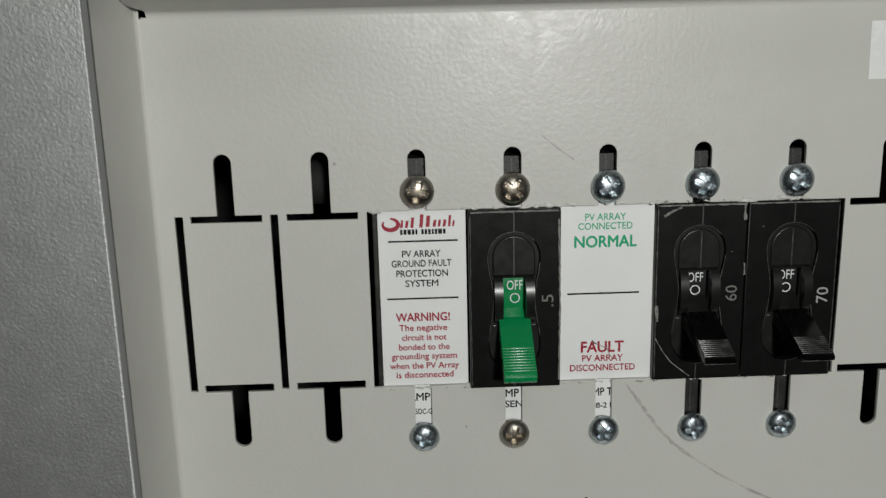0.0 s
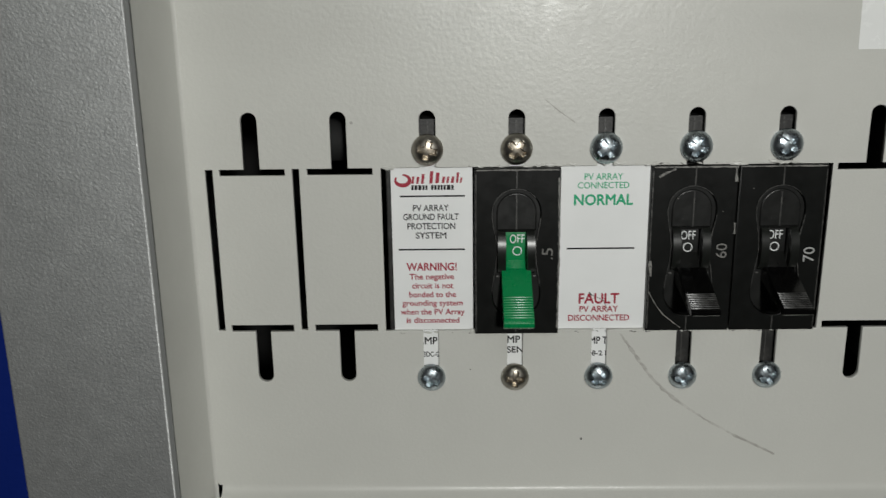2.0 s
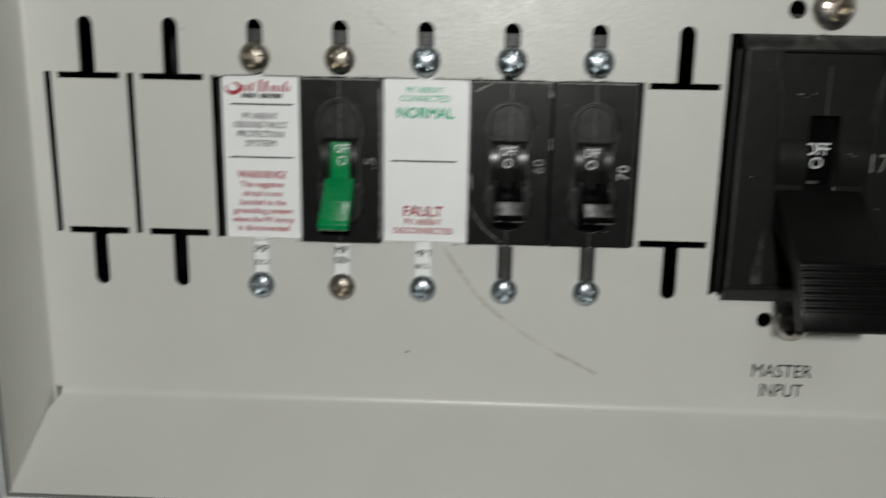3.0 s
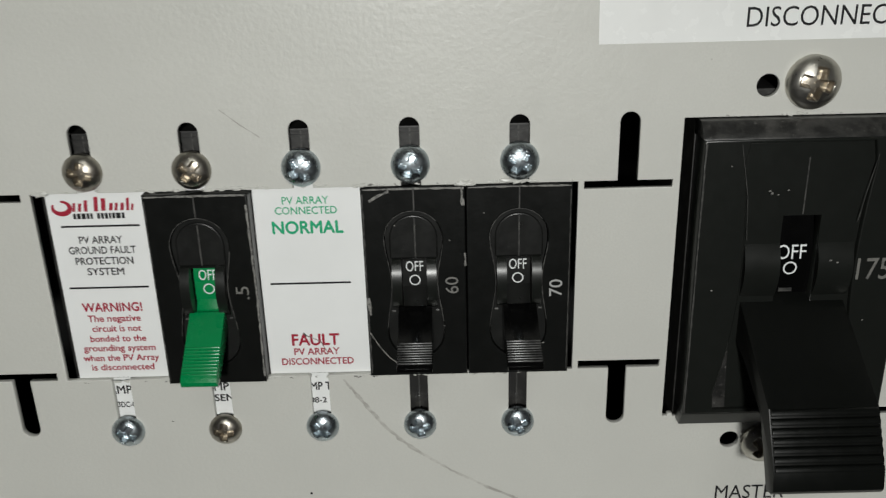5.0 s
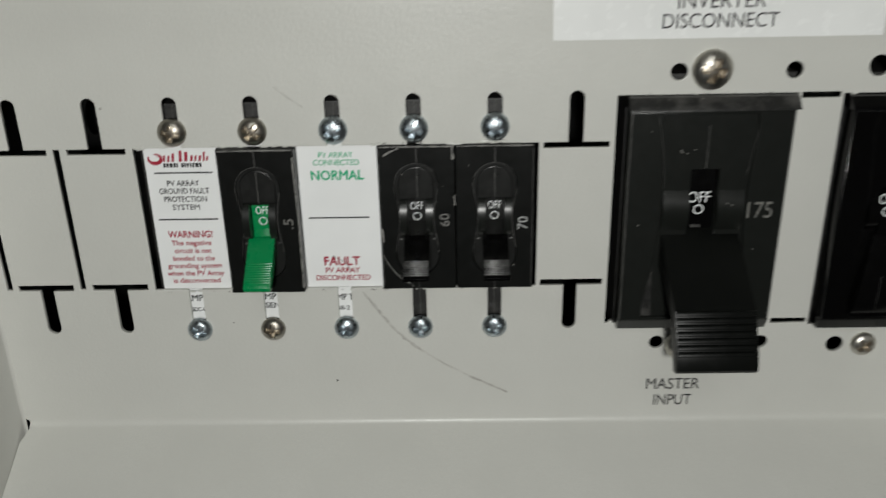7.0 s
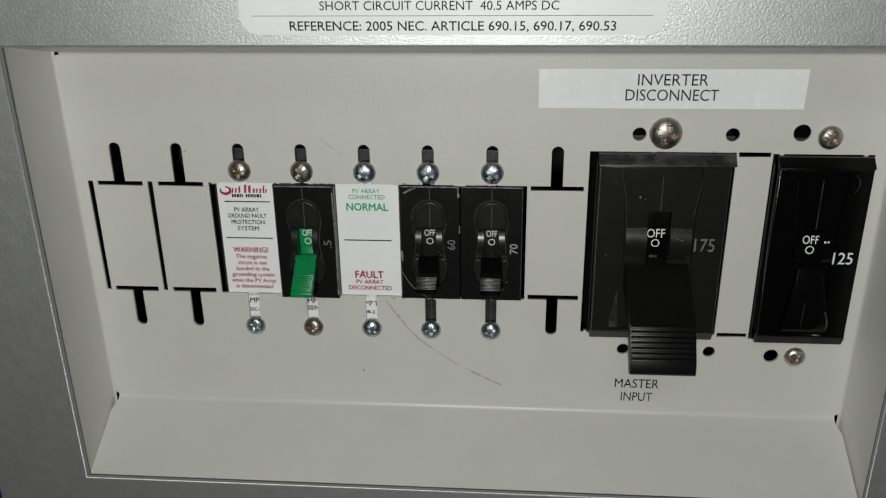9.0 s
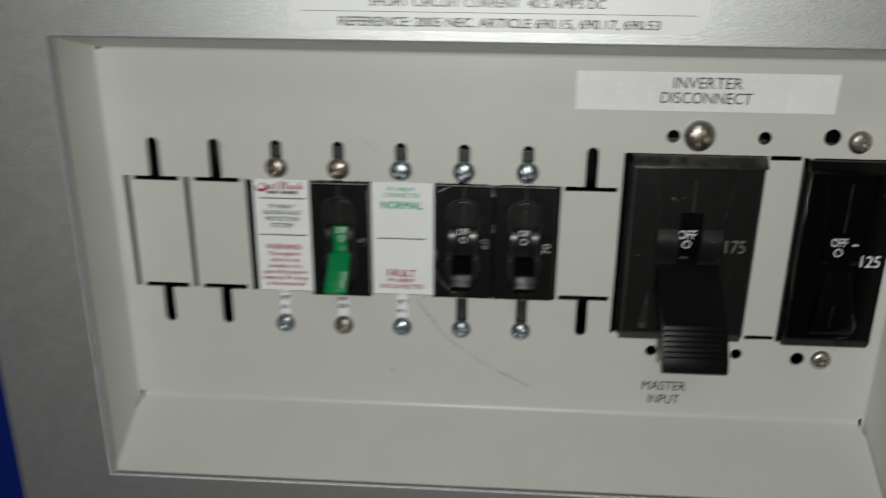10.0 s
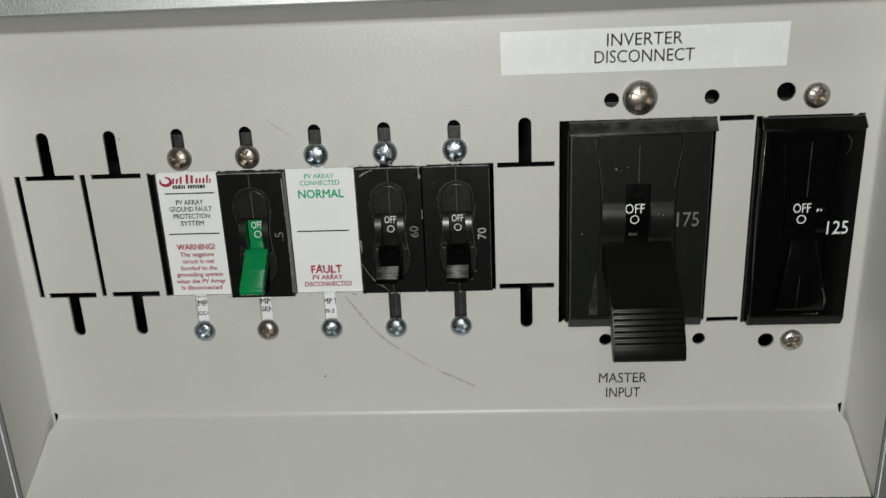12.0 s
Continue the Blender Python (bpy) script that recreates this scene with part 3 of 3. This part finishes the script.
ribbon([(86.6, -6.1), (88.2, -9.0), (90.0, -11.4), (94.0, -14.6)], 0.20, -0.54, f60, M_SCUFF_GLINT, "scratch", 6)
ribbon([(86.65, 1.0), (86.9, -2.5)], 0.7, -0.54, f60, M_SCUFF_GLINT, "scratch", 7)
ribbon([(104.0, 21.7), (104.3, 18.5)], 0.55, -0.54, f60, M_SCUFF_GLINT, "scratch", 8)
ribbon([(104.5, 9.5), (104.6, 7.0)], 0.4, -0.54, f60, M_SCUFF_GLINT, "scratch", 9)
# thin grey strip down the right side of the green breaker
part("worn_side", box(66.46, 66.62, -1.5, 1.2, -14.8, 21.6, 0.05), M_SEAM_GLINT, green)
ribbon([(66.2, 20.0), (66.5, 2.0), (66.3, -14.0)], 0.35, -1.84, green_face, M_SCUFF_GLINT, "scratch", 10)


# ---- labelled poles ----
CARD = 1.25           # the cards lie this far behind the panel's face


def label_pole(k, x0, x1, label, words, lines, dx, dz):
    pole = thing("breaker_pole", k * P, 55, -31.5, "black breaker pole hidden under a white label", "circuit breaker", "breakers in the row")
    pole_body(k, pole)
    part("face", box(x0 + 0.2, x1 - 0.2, CARD + 0.3, 2.38, ZBOT - 0.05, ZTOP - 0.05, 0.1), M_BODY, pole)
    card = thing("printed_label", k * P, CARD + 0.25, ZBOT, label, "label", "labels on the breakers")
    part("label_card", plate([[(x0, ZBOT - 0.1), (x1, ZBOT - 0.1), (x1, ZTOP + 0.25), (k * P + 4, ZTOP + 0.5), (x0, ZTOP + 0.2)]], CARD, CARD + 0.26, 0.04), M_STICKER, card)
    for s, xa, xb, z, high, mat, bold in words:
        lettering(s, (xa + xb) / 2 + dx, z + dz, CARD - 0.04, high, card, mat, xb - xa, bold=bold)
    for xa, xb, z, w in lines:
        part("rule", box(xa + dx, xb + dx, CARD - 0.04, CARD + 0.02, z + dz - w / 2, z + dz + w / 2), M_INK, card)
    return card


left_card = label_pole(2, 29.9, 47.7, "white label with red and black ground fault warning text", [
    ("PV ARRAY", 34.3, 42.1, 13.2, 1.40, M_INK, 0.016), ("GROUND FAULT", 32.1, 44.3, 11.2, 1.40, M_INK, 0.016), ("PROTECTION", 33.0, 43.5, 9.1, 1.40, M_INK, 0.016),
    ("SYSTEM", 34.8, 41.5, 7.0, 1.40, M_INK, 0.016), ("WARNING!", 32.6, 43.7, -0.2, 1.75, M_RED, 0.026), ("The negative", 33.2, 43.1, -2.5, 1.32, M_RED, 0.020),
    ("circuit is not", 33.7, 42.9, -4.6, 1.32, M_RED, 0.020), ("bonded to the", 33.0, 43.5, -6.7, 1.32, M_RED, 0.020), ("grounding system", 31.4, 45.0, -8.7, 1.32, M_RED, 0.020),
    ("when the PV Array", 31.0, 45.4, -10.8, 1.32, M_RED, 0.020), ("is disconnected", 32.3, 44.2, -12.8, 1.32, M_RED, 0.020)],
    [(31.5, 45.7, 15.8, 0.36), (30.9, 45.6, 3.75, 0.36)], 0.35, -0.1)
right_card = label_pole(4, 66.8, 86.3, "white label with green normal and red fault text", [
    ("PV ARRAY", 71.1, 79.4, 20.0, 1.40, M_GREENINK, 0.010), ("CONNECTED", 69.7, 80.8, 18.1, 1.40, M_GREENINK, 0.010), ("NORMAL", 69.0, 81.7, 14.9, 2.35, M_GREENINK, 0.03),
    ("FAULT", 70.6, 79.5, -7.7, 2.35, M_RED, 0.026), ("PV ARRAY", 70.8, 79.4, -10.2, 1.40, M_RED, 0.020), ("DISCONNECTED", 68.3, 82.0, -12.3, 1.40, M_RED, 0.020)],
    [(67.6, 82.5, 3.9, 0.36)], 0.9, -0.35)
ribbon([(73.9, -7.0), (76.9, -8.5), (78.1, -11.0)], 0.18, CARD - 0.06, right_card, M_SCUFF_GLINT, "scratch", 12)
ribbon([(73.7, -6.6), (74.3, -7.4)], 0.3, CARD - 0.06, right_card, M_SCUFF_GLINT, "scratch", 13)


# the maker's mark as plain shapes
def swoosh(card):
    bm = bmesh.new()
    n, prev = 26, None
    for i in range(n + 1):
        a = radians(150 + 300 * i / n)
        w = 0.16 + 0.30 * math.sin(math.pi * i / n)
        cx, cz = 32.5 + 1.55 * math.cos(a), 19.3 + 1.15 * math.sin(a)
        pair = [bm.verts.new((cx + w * math.cos(a), CARD - 0.04, cz + w * math.sin(a))), bm.verts.new((cx - w * math.cos(a), CARD - 0.04, cz - w * math.sin(a)))]
        if prev:
            bm.faces.new((prev[0], prev[1], pair[1], pair[0]))
        prev = pair
    part("maker_mark", bm, M_RED, card)
    for x0, w, z0, z1 in ((34.4, 0.5, 18.5, 20.1), (35.4, 0.55, 18.5, 20.0), (36.5, 0.6, 18.5, 20.6), (38.3, 0.7, 18.5, 21.2), (39.6, 0.75, 18.6, 20.9),
                         (41.0, 0.6, 18.6, 20.0), (42.0, 0.5, 18.6, 20.0), (43.0, 0.6, 18.6, 20.0), (44.1, 0.5, 18.6, 20.9), (44.9, 0.4, 18.6, 19.8)):
        part("maker_mark", plate([[(x0, z0), (x0 + w, z0), (x0 + w + 0.25, z1), (x0 + 0.25, z1)]], CARD - 0.04, CARD + 0.02), M_RED, card)
    for x0, x1 in ((34.4, 34.9), (35.1, 35.7), (35.9, 36.6), (36.8, 37.3), (37.5, 37.9), (38.7, 39.2), (39.4, 39.9), (40.1, 40.6), (40.8, 41.2), (41.4, 41.9), (42.1, 42.9), (43.1, 43.6)):
        part("maker_bar", box(x0, x1, CARD - 0.04, CARD + 0.02, 17.1, 18.15), M_INK, card)


swoosh(left_card)


# paper tabs seen through the lower slots
def tab(k, zc, rows):
    card = thing("paper_tab", k * P, 1.4, -24.0, "white printed paper tab behind a slot", "label", "paper tabs in the slots")
    part("tab_card", box(k * P - 5, k * P + 5, 1.30, 1.44, -24.0, -15.3), M_STICKER, card)
    for s, x, z, high, wide in rows:
        lettering(s, k * P + x, z, 1.26, high, card, M_INK, wide, bold=0.02)


tab(2, 0, [("AMP", -0.9, -17.9, 1.75, 4.6), ("3DC-G", 0.0, -21.2, 1.2, 3.6)])
tab(3, 0, [("AMP", -1.1, -17.7, 1.75, 4.6), ("SEN", 0.1, -20.2, 1.5, 3.7)])
tab(4, 0, [("AMP T", -0.7, -18.1, 1.75, 5.4), ("08-2 F", 0.0, -21.2, 1.2, 4.6)])


# ---- large breakers ----
def large_breaker(name, label, x0, x1, z0, z1, xc, zc, half, win, paddle, rating, mat, rmat, inset, lean):
    """half: half width of the barrel, win: half width of the window, paddle: outline and half width."""
    yf = -4.2
    ob = thing(name, (x0 + x1) / 2, 70, z0 - 5, label, "circuit breaker", "large breakers")
    part("moulded_body", box(x0, x1, 1.8, 70.0, z0 - 4.5, z1 + 4.5, 0.3), M_BODY, ob)
    zt, zb = z1 - 3.0, z0 + 3.4
    top, low = half + 2.2, half + 4.6 if half > 8 else half + 1.4
    side = []
    for i in range(15):
        z = zt - 0.6 - (zt - zb - 1.4) * i / 14
        t = (z - zc) / (zt - zc) if z > zc else (zc - z) / (zc - zb)
        side.append((half + 0.35 + ((top if z > zc else low) - half - 0.35) * t * t, z))
    keep = [(xc + w - (1.2 if i in (0, 14) else 0), z) for i, (w, z) in enumerate(side)] + [(xc - w + (1.2 if i in (0, 14) else 0), z) for i, (w, z) in list(enumerate(side))[::-1]]
    keep = keep[::-1]
    face = part("face", plate([[(x0 + 0.2, zb), (x1 - inset, zb), (x1 - inset, zt), (x0 + 0.2, zt)], keep], yf, 1.7, 0.25), mat, ob)
    part("top_bevel", prism([(1.7, zt + 0.02), (yf + 0.05, zt + 0.02), (yf + 0.25, zt + 0.4), (-1.6, z1 - 0.2), (-0.6, z1 - 0.1), (1.7, z1 - 0.1)], x0, x1, 0.15), M_DUSTY_LIT if half > 8 else mat, ob, smooth=30)
    part("bottom_bevel", prism([(1.7, zb - 0.02), (yf + 0.05, zb - 0.02), (yf + 0.25, zb - 0.4), (-2.4, z0 + 0.1), (-1.6, z0), (1.7, z0)], x0 + 0.2, x1 - inset + 0.2, 0.15), mat, ob, smooth=30)
    zw0, zw1 = (zc - 7.0, zc + 10.2) if half > 8 else (zc - 6.0, zc + 6.5)
    wx = win + 0.12
    part("recess_floor", plate([[(x0 + 1.5, zb + 0.6), (x1 - 1.5, zb + 0.6), (x1 - 1.5, zt - 0.8), (x0 + 1.5, zt - 0.8)], [(xc - wx, zw0), (xc + wx, zw0), (xc + wx, zw1), (xc - wx, zw1)]], -3.2, 1.7, 0.1), mat, ob)
    part("seam", box(xc - 0.12, xc + 0.12, -3.28, -3.1, zw1 + 0.3, zt - 3.5), M_SEAM_GLINT if half > 8 else M_DUSTY_LIT, ob)
    r = half if half < 8 else 9.3
    for s in (-1, 1):
        a, b = sorted((xc + s * (win + 0.15), xc + s * half))
        part("barrel_cheek", prism(arc(yf - 0.5 + r, zc, r, -58, 80) + [(r - 3.0, zc)], a, b), mat, ob, smooth=30)

    def bow(x, z):
        return (-1.9 if half > 8 else -4.45) + 0.016 * (z - zc) ** 2

    span = [zw1 - 0.2 - (zw1 - zw0 - 0.4) * i / 16 for i in range(17)]
    toggle = part("handle", prism([(bow(0, z), z) for z in span] + [(1.6, span[-1]), (1.6, span[0])], xc - win, xc + win), M_GLOSS, ob, smooth=30)
    outline, wide, flare = paddle
    bm = prism(outline, xc - wide, xc + wide, 0.18, flare)
    for v in bm.verts:
        v.co.x += lean * max(0.0, -v.co.y - 8.0) / 16.0
    part("paddle", bm, M_PADDLE if half > 8 else M_GLOSS, toggle, smooth=25)
    zo, high, span_x = (8.7, 2.7, 5.3) if half > 8 else (8.4, 2.5, 4.6)
    lettering("OFF", xc - (0.5 if half > 8 else 1.3), zo, 0, high, toggle, M_PALE, span_x, bold=0.0, warp=lambda x, z: bow(x, z) - 0.06)
    ring(xc - (0.5 if half > 8 else 1.3), zo - 3.1, 1.25, 0.30, 0, toggle, M_PALE, warp=lambda x, z: bow(x, z) - 0.06)
    s, rx, rz, rh, rw = rating
    lettering(s, rx, rz, yf - 0.04, rh, ob, rmat, rw, name="rating_print", bold=0.004)
    return ob, toggle, face


tip_b, tip_c = (-20.0, -12.6), (-24.8, -22.4)
master_outline = [(0.0, 1.5), (-4.6, -1.2), tip_b, tip_c, (-25.3, -25.4), (-24.6, -26.4), (-22.6, -26.8), (-17.4, -15.6), (-8.0, -9.6), (-1.0, -8.0), (1.5, -7.0)]
master, master_toggle, master_face = large_breaker(
    "master_breaker", "wide black 175 master breaker, large ribbed toggle down at off", 145.0, 183.8, -26.4, 33.0, 163.6, 5.8, 9.6, 3.2,
    (master_outline, 9.35, None), ("175", 177.0, 6.1, 4.1, 5.9), M_MASTER, M_GREY, 1.4, 0.7)
for i in range(7):
    y0, z0 = (tip_b[k] + (tip_c[k] - tip_b[k]) * (i + 0.1) / 7 for k in (0, 1))
    bm = prism([(y0 + 0.5, z0 + 0.2), (y0 - 0.42, z0 + 0.12), (y0 - 0.72, z0 - 0.16), (y0 - 0.92, z0 - 0.62), (y0 - 0.62, z0 - 0.86), (y0 + 0.3, z0 - 1.0)], 154.5, 172.7, 0.1)
    for v in bm.verts:
        v.co.x += 0.7 * max(0.0, -v.co.y - 8.0) / 16.0
    part("rib", bm, M_PADDLE, master_toggle, smooth=25)
small_outline = [(0.0, 1.0), (-4.2, -0.8), (-5.4, -4.5), (-6.6, -11.0)] + [(-7.2, -16.5), (-7.0, -19.0), (-6.2, -20.6), (-4.8, -21.6), (-3.0, -21.8), (-2.6, -12.0), (-1.6, -7.0), (1.0, -6.0)]
big_small, big_toggle, big_face = large_breaker("large_breaker", "glossy black 125 breaker with white print, toggle down at off", 195.5, 222.0, -26.9, 32.6, 208.4, 4.3, 5.6, 2.7,
              (small_outline, 6.6, lambda y, z: 0.52 if z > -2 else 0.52 + 0.48 * min(1, (-2 - z) / 16)), ("125", 217.0, 2.7, 3.7, 5.6), M_GLOSS, M_PALE, 0.45, 0.0)
# worn paddle corner with its highlight painted in as a pale arc
ribbon([(213.4, -13.5), (214.2, -15.5), (214.6, -17.5), (214.4, -19.0)], 0.40, -7.27, big_toggle, M_SEAM_GLINT, "worn_edge", 51)
ribbon([(207.3, -10.5), (207.1, -15.0), (207.0, -19.0)], 0.09, -7.27, big_toggle, M_SEAM_GLINT, "seam", 52)
ribbon([(216.9, 28.0), (218.0, 26.5), (218.0, 24.5), (217.0, 22.8)], 0.12, -4.23, big_face, M_SEAM_GLINT, "scratch", 53)
# two torch glints on the barrel end, painted as white spots
for x in (210.8, 211.7):
    ribbon([(x, 7.9), (x + 0.5, 7.92)], 0.55, -4.82, big_face, M_STICKER, "chip", 54)
part("window_chip", box(161.6, 164.0, -1.75, -1.6, 0.9, 1.6, 0.04), M_SEAM_GLINT, master_toggle)
ribbon([(157.2, 20.4), (157.6, 20.6)], 0.5, -4.26, master_face, M_SCUFF_GLINT, "scratch", 21)

# ---- labels on the panel and cover ----
tape = thing("tape_label", 164, 0, 45.7, "white tape label printed inverter disconnect", "label")
part("label_card", plate([[(127.3, 45.8), (200.9, 45.8), (201.1, 57.0), (127.1, 56.9)]], -0.10, -0.01, 0.02), M_TAPE, tape)
lettering("INVERTER", 164.4, 54.0, -0.13, 3.25, tape, M_INK, 19.4, bold=0.0)
lettering("DISCONNECT", 164.4, 49.7, -0.13, 3.25, tape, M_INK, 25.7, bold=0.0)
print_panel = thing("panel_print", 161.6, 0, -51, "black master input wording printed on the white panel", "lettering")
lettering("MASTER", 161.6, -44.1, -0.05, 3.3, print_panel, M_INK, 14.0, bold=0.002)
lettering("INPUT", 161.8, -49.0, -0.05, 3.3, print_panel, M_INK, 10.0, bold=0.002)

CY = DEEP - 1.5
sign = thing("rating_label", 103.6, CY, 69.4, "white rounded rating label with black print on the silver cover", "label")
rr, x0, x1, z0, z1 = 4.5, 50.9, 156.8, 70.2, 112.0
rounded = []
for cx, cz, a0 in ((x1 - rr, z0 + rr, -90), (x1 - rr, z1 - rr, 0), (x0 + rr, z1 - rr, 90), (x0 + rr, z0 + rr, 180)):
    rounded += [(cx + rr * math.cos(radians(a0 + 15 * i)), cz + rr * math.sin(radians(a0 + 15 * i))) for i in range(7)]
part("label_card", plate([rounded], CY - 0.22, CY - 0.01, 0.05), M_STICKER, sign)
lettering("REFERENCE: 2005 NEC. ARTICLE 690.15, 690.17, 690.53", 104.15, 72.4, CY - 0.26, 2.3, sign, M_INK, 81.0, bold=0.008)
part("rule", box(54, 153.5, CY - 0.26, CY - 0.2, 74.75, 74.9), M_GREY, sign)
lettering("SHORT CIRCUIT CURRENT  40.5 AMPS DC", 101.1, 77.3, CY - 0.26, 2.2, sign, M_INK, 59.2, bold=0.002)
lettering("OPERATING CURRENT  37.4 AMPS DC", 101.1, 80.8, CY - 0.26, 2.2, sign, M_INK, 53.6, bold=0.002)


# ---- ragged paint along the cut-outs ----
def chips(name, runs, parent, mat, seed, size):
    rnd = random.Random(seed)
    bm = bmesh.new()
    for x0, x1, z, n in runs:
        for _ in range(n):
            x, q = rnd.uniform(x0, x1), rnd.uniform(0.4, 1.0) * size
            m = Matrix.Translation((x, -0.05, z + rnd.uniform(-0.15, 0.15))) @ Matrix.Rotation(rnd.uniform(-0.5, 0.5), 4, "Y") @ Matrix.Diagonal((q * rnd.uniform(0.8, 2.2), q * 0.5, q * 0.55, 1))
            bmesh.ops.create_icosphere(bm, subdivisions=1, radius=0.5, matrix=m)
    part(name, bm, mat, parent, kind="stuff")


chips("ragged_paint", [(29, 124, ZBOT - 0.25, 60), (48, 66, ZBOT - 0.3, 18), (84, 108, ZBOT - 0.25, 22), (30, 124, ZTOP + 0.35, 44), (62, 70, ZTOP + 0.4, 10), (48, 67, ZTOP + 0.1, 16), (146, 184, 33.3, 8)], panel, M_WHITE, 31, 1.05)
chips("torn_paint", [(103.4, 105.6, ZTOP + 0.2, 7), (85.2, 87.0, ZTOP + 0.3, 4), (28.6, 31.0, ZTOP + 0.1, 6), (46.8, 49.2, ZBOT - 0.1, 6), (112, 116, ZTOP + 0.5, 4)], panel, M_WHITE, 33, 1.9)
chips("edge_dirt", [(30, 48, ZBOT - 0.4, 6), (50, 60, ZBOT - 0.4, 7), (67, 84, ZBOT - 0.4, 5), (84, 90, ZBOT - 0.35, 9), (100, 112, ZBOT - 0.3, 8), (86, 112, ZTOP + 0.35, 5), (146, 183, 33.3, 5)], panel, M_SCUFF_GLINT, 32, 0.6)

# ---- small wear, painted edge glints and what shows behind the slots ----
ribbon([(174.9, 27.0), (173.8, 21.0), (172.9, 15.0)], 0.11, -4.23, master_face, M_SEAM_GLINT, "scratch", 22)
# edge highlights of the master face, painted as thin grey lines over wear
ribbon([(145.5, 29.4), (145.45, 10.0), (145.5, -22.8)], 0.26, -4.22, master_face, M_SEAM_GLINT, "worn_edge", 23)
ribbon([(182.2, 29.0), (182.2, 2.0), (182.2, -22.2)], 0.12, -4.22, master_face, M_SEAM_GLINT, "worn_edge", 24)
ribbon([(151.5, 29.2), (153.3, 20.0), (153.9, 12.0)], 0.09, -4.22, master_face, M_SEAM_GLINT, "worn_edge", 25)
for x, z, q in ((157.4, 20.6, 0.22), (158.9, 19.9, 0.16), (160.6, 20.7, 0.18), (168.9, 8.0, 0.25), (170.2, 7.6, 0.2), (148.5, 2.5, 0.18), (150.0, 25.5, 0.14), (176.5, -4.0, 0.15)):
    bm = bmesh.new()
    bmesh.ops.create_icosphere(bm, subdivisions=1, radius=q, matrix=Matrix.Translation((x, -4.3 if not 154 < x < 173.4 else (-3.25 if z > 15 else -4.75), z)) @ Matrix.Diagonal((1.4, 0.4, 0.8, 1)))
    part("dust_speck", bm, M_SCUFF_GLINT, master_face)
# rounded bar added behind the second slot for an unidentified, perhaps wire-like, shape
part("mounting_bracket", prism(arc(19.0, 26.0, 5.0, -85, 85) + [(21.0, 26.0)], 12.0, 26.0), M_DARK, enclosure, smooth=30)
for k, card in ((2, left_card), (4, right_card), (3, green)):
    part("paper_strip", box(k * P - 1.7, k * P + 1.7, CARD + 0.02 if k != 3 else 0.25, CARD + 0.2, ZTOP + 0.1, 26.0), M_STICKER, card)
# paler plates that paint the light caught low in the master's recess
for a, b in ((148.6, 153.4), (173.9, 178.8)):
    part("lower_pocket", plate([[(a, -23.0), (b, -23.0), (b - 0.6, -9.0), (a + 2.2, -9.0)]], -3.3, -3.1, 0.02), M_DUSTY_LIT, master)
# glints on the worn breaker edges, painted as pale strips
ribbon([(86.6, 21.75), (95.0, 21.8), (104.5, 21.75)], 0.34, -0.53, f60, M_SCUFF_GLINT, "worn_edge", 43)
ribbon([(86.5, 21.0), (86.45, 4.0), (86.55, -14.6)], 0.26, -0.53, f60, M_SEAM_GLINT, "worn_edge", 44)
ribbon([(105.2, 21.75), (114.0, 21.8), (123.4, 21.75)], 0.28, -0.53, f70, M_SCUFF_GLINT, "worn_edge", 45)
ribbon([(123.4, 21.0), (123.45, 2.0), (123.4, -14.6)], 0.18, -0.53, f70, M_SEAM_GLINT, "worn_edge", 46)
ribbon([(48.5, 21.75), (57.0, 21.8), (66.2, 21.75)], 0.34, -1.83, green_face, M_SCUFF_GLINT, "worn_edge", 47)
ribbon([(48.4, 21.0), (48.3, 3.0), (48.4, -14.6)], 0.2, -1.83, green_face, M_SEAM_GLINT, "worn_edge", 48)
for x, z, q in ((108.0, 17.0, 0.12), (119.0, -9.0, 0.2), (118.0, -11.5, 0.16), (92.0, 15.0, 0.12), (100.5, -5.0, 0.12), (101.8, 12.0, 0.1)):
    bm = bmesh.new()
    bmesh.ops.create_icosphere(bm, subdivisions=1, radius=q, matrix=Matrix.Translation((x, -0.52, z)) @ Matrix.Diagonal((1.8, 0.3, 0.8, 1)))
    part("dust_speck", bm, M_SCUFF_GLINT, f70 if x > 105 else f60)
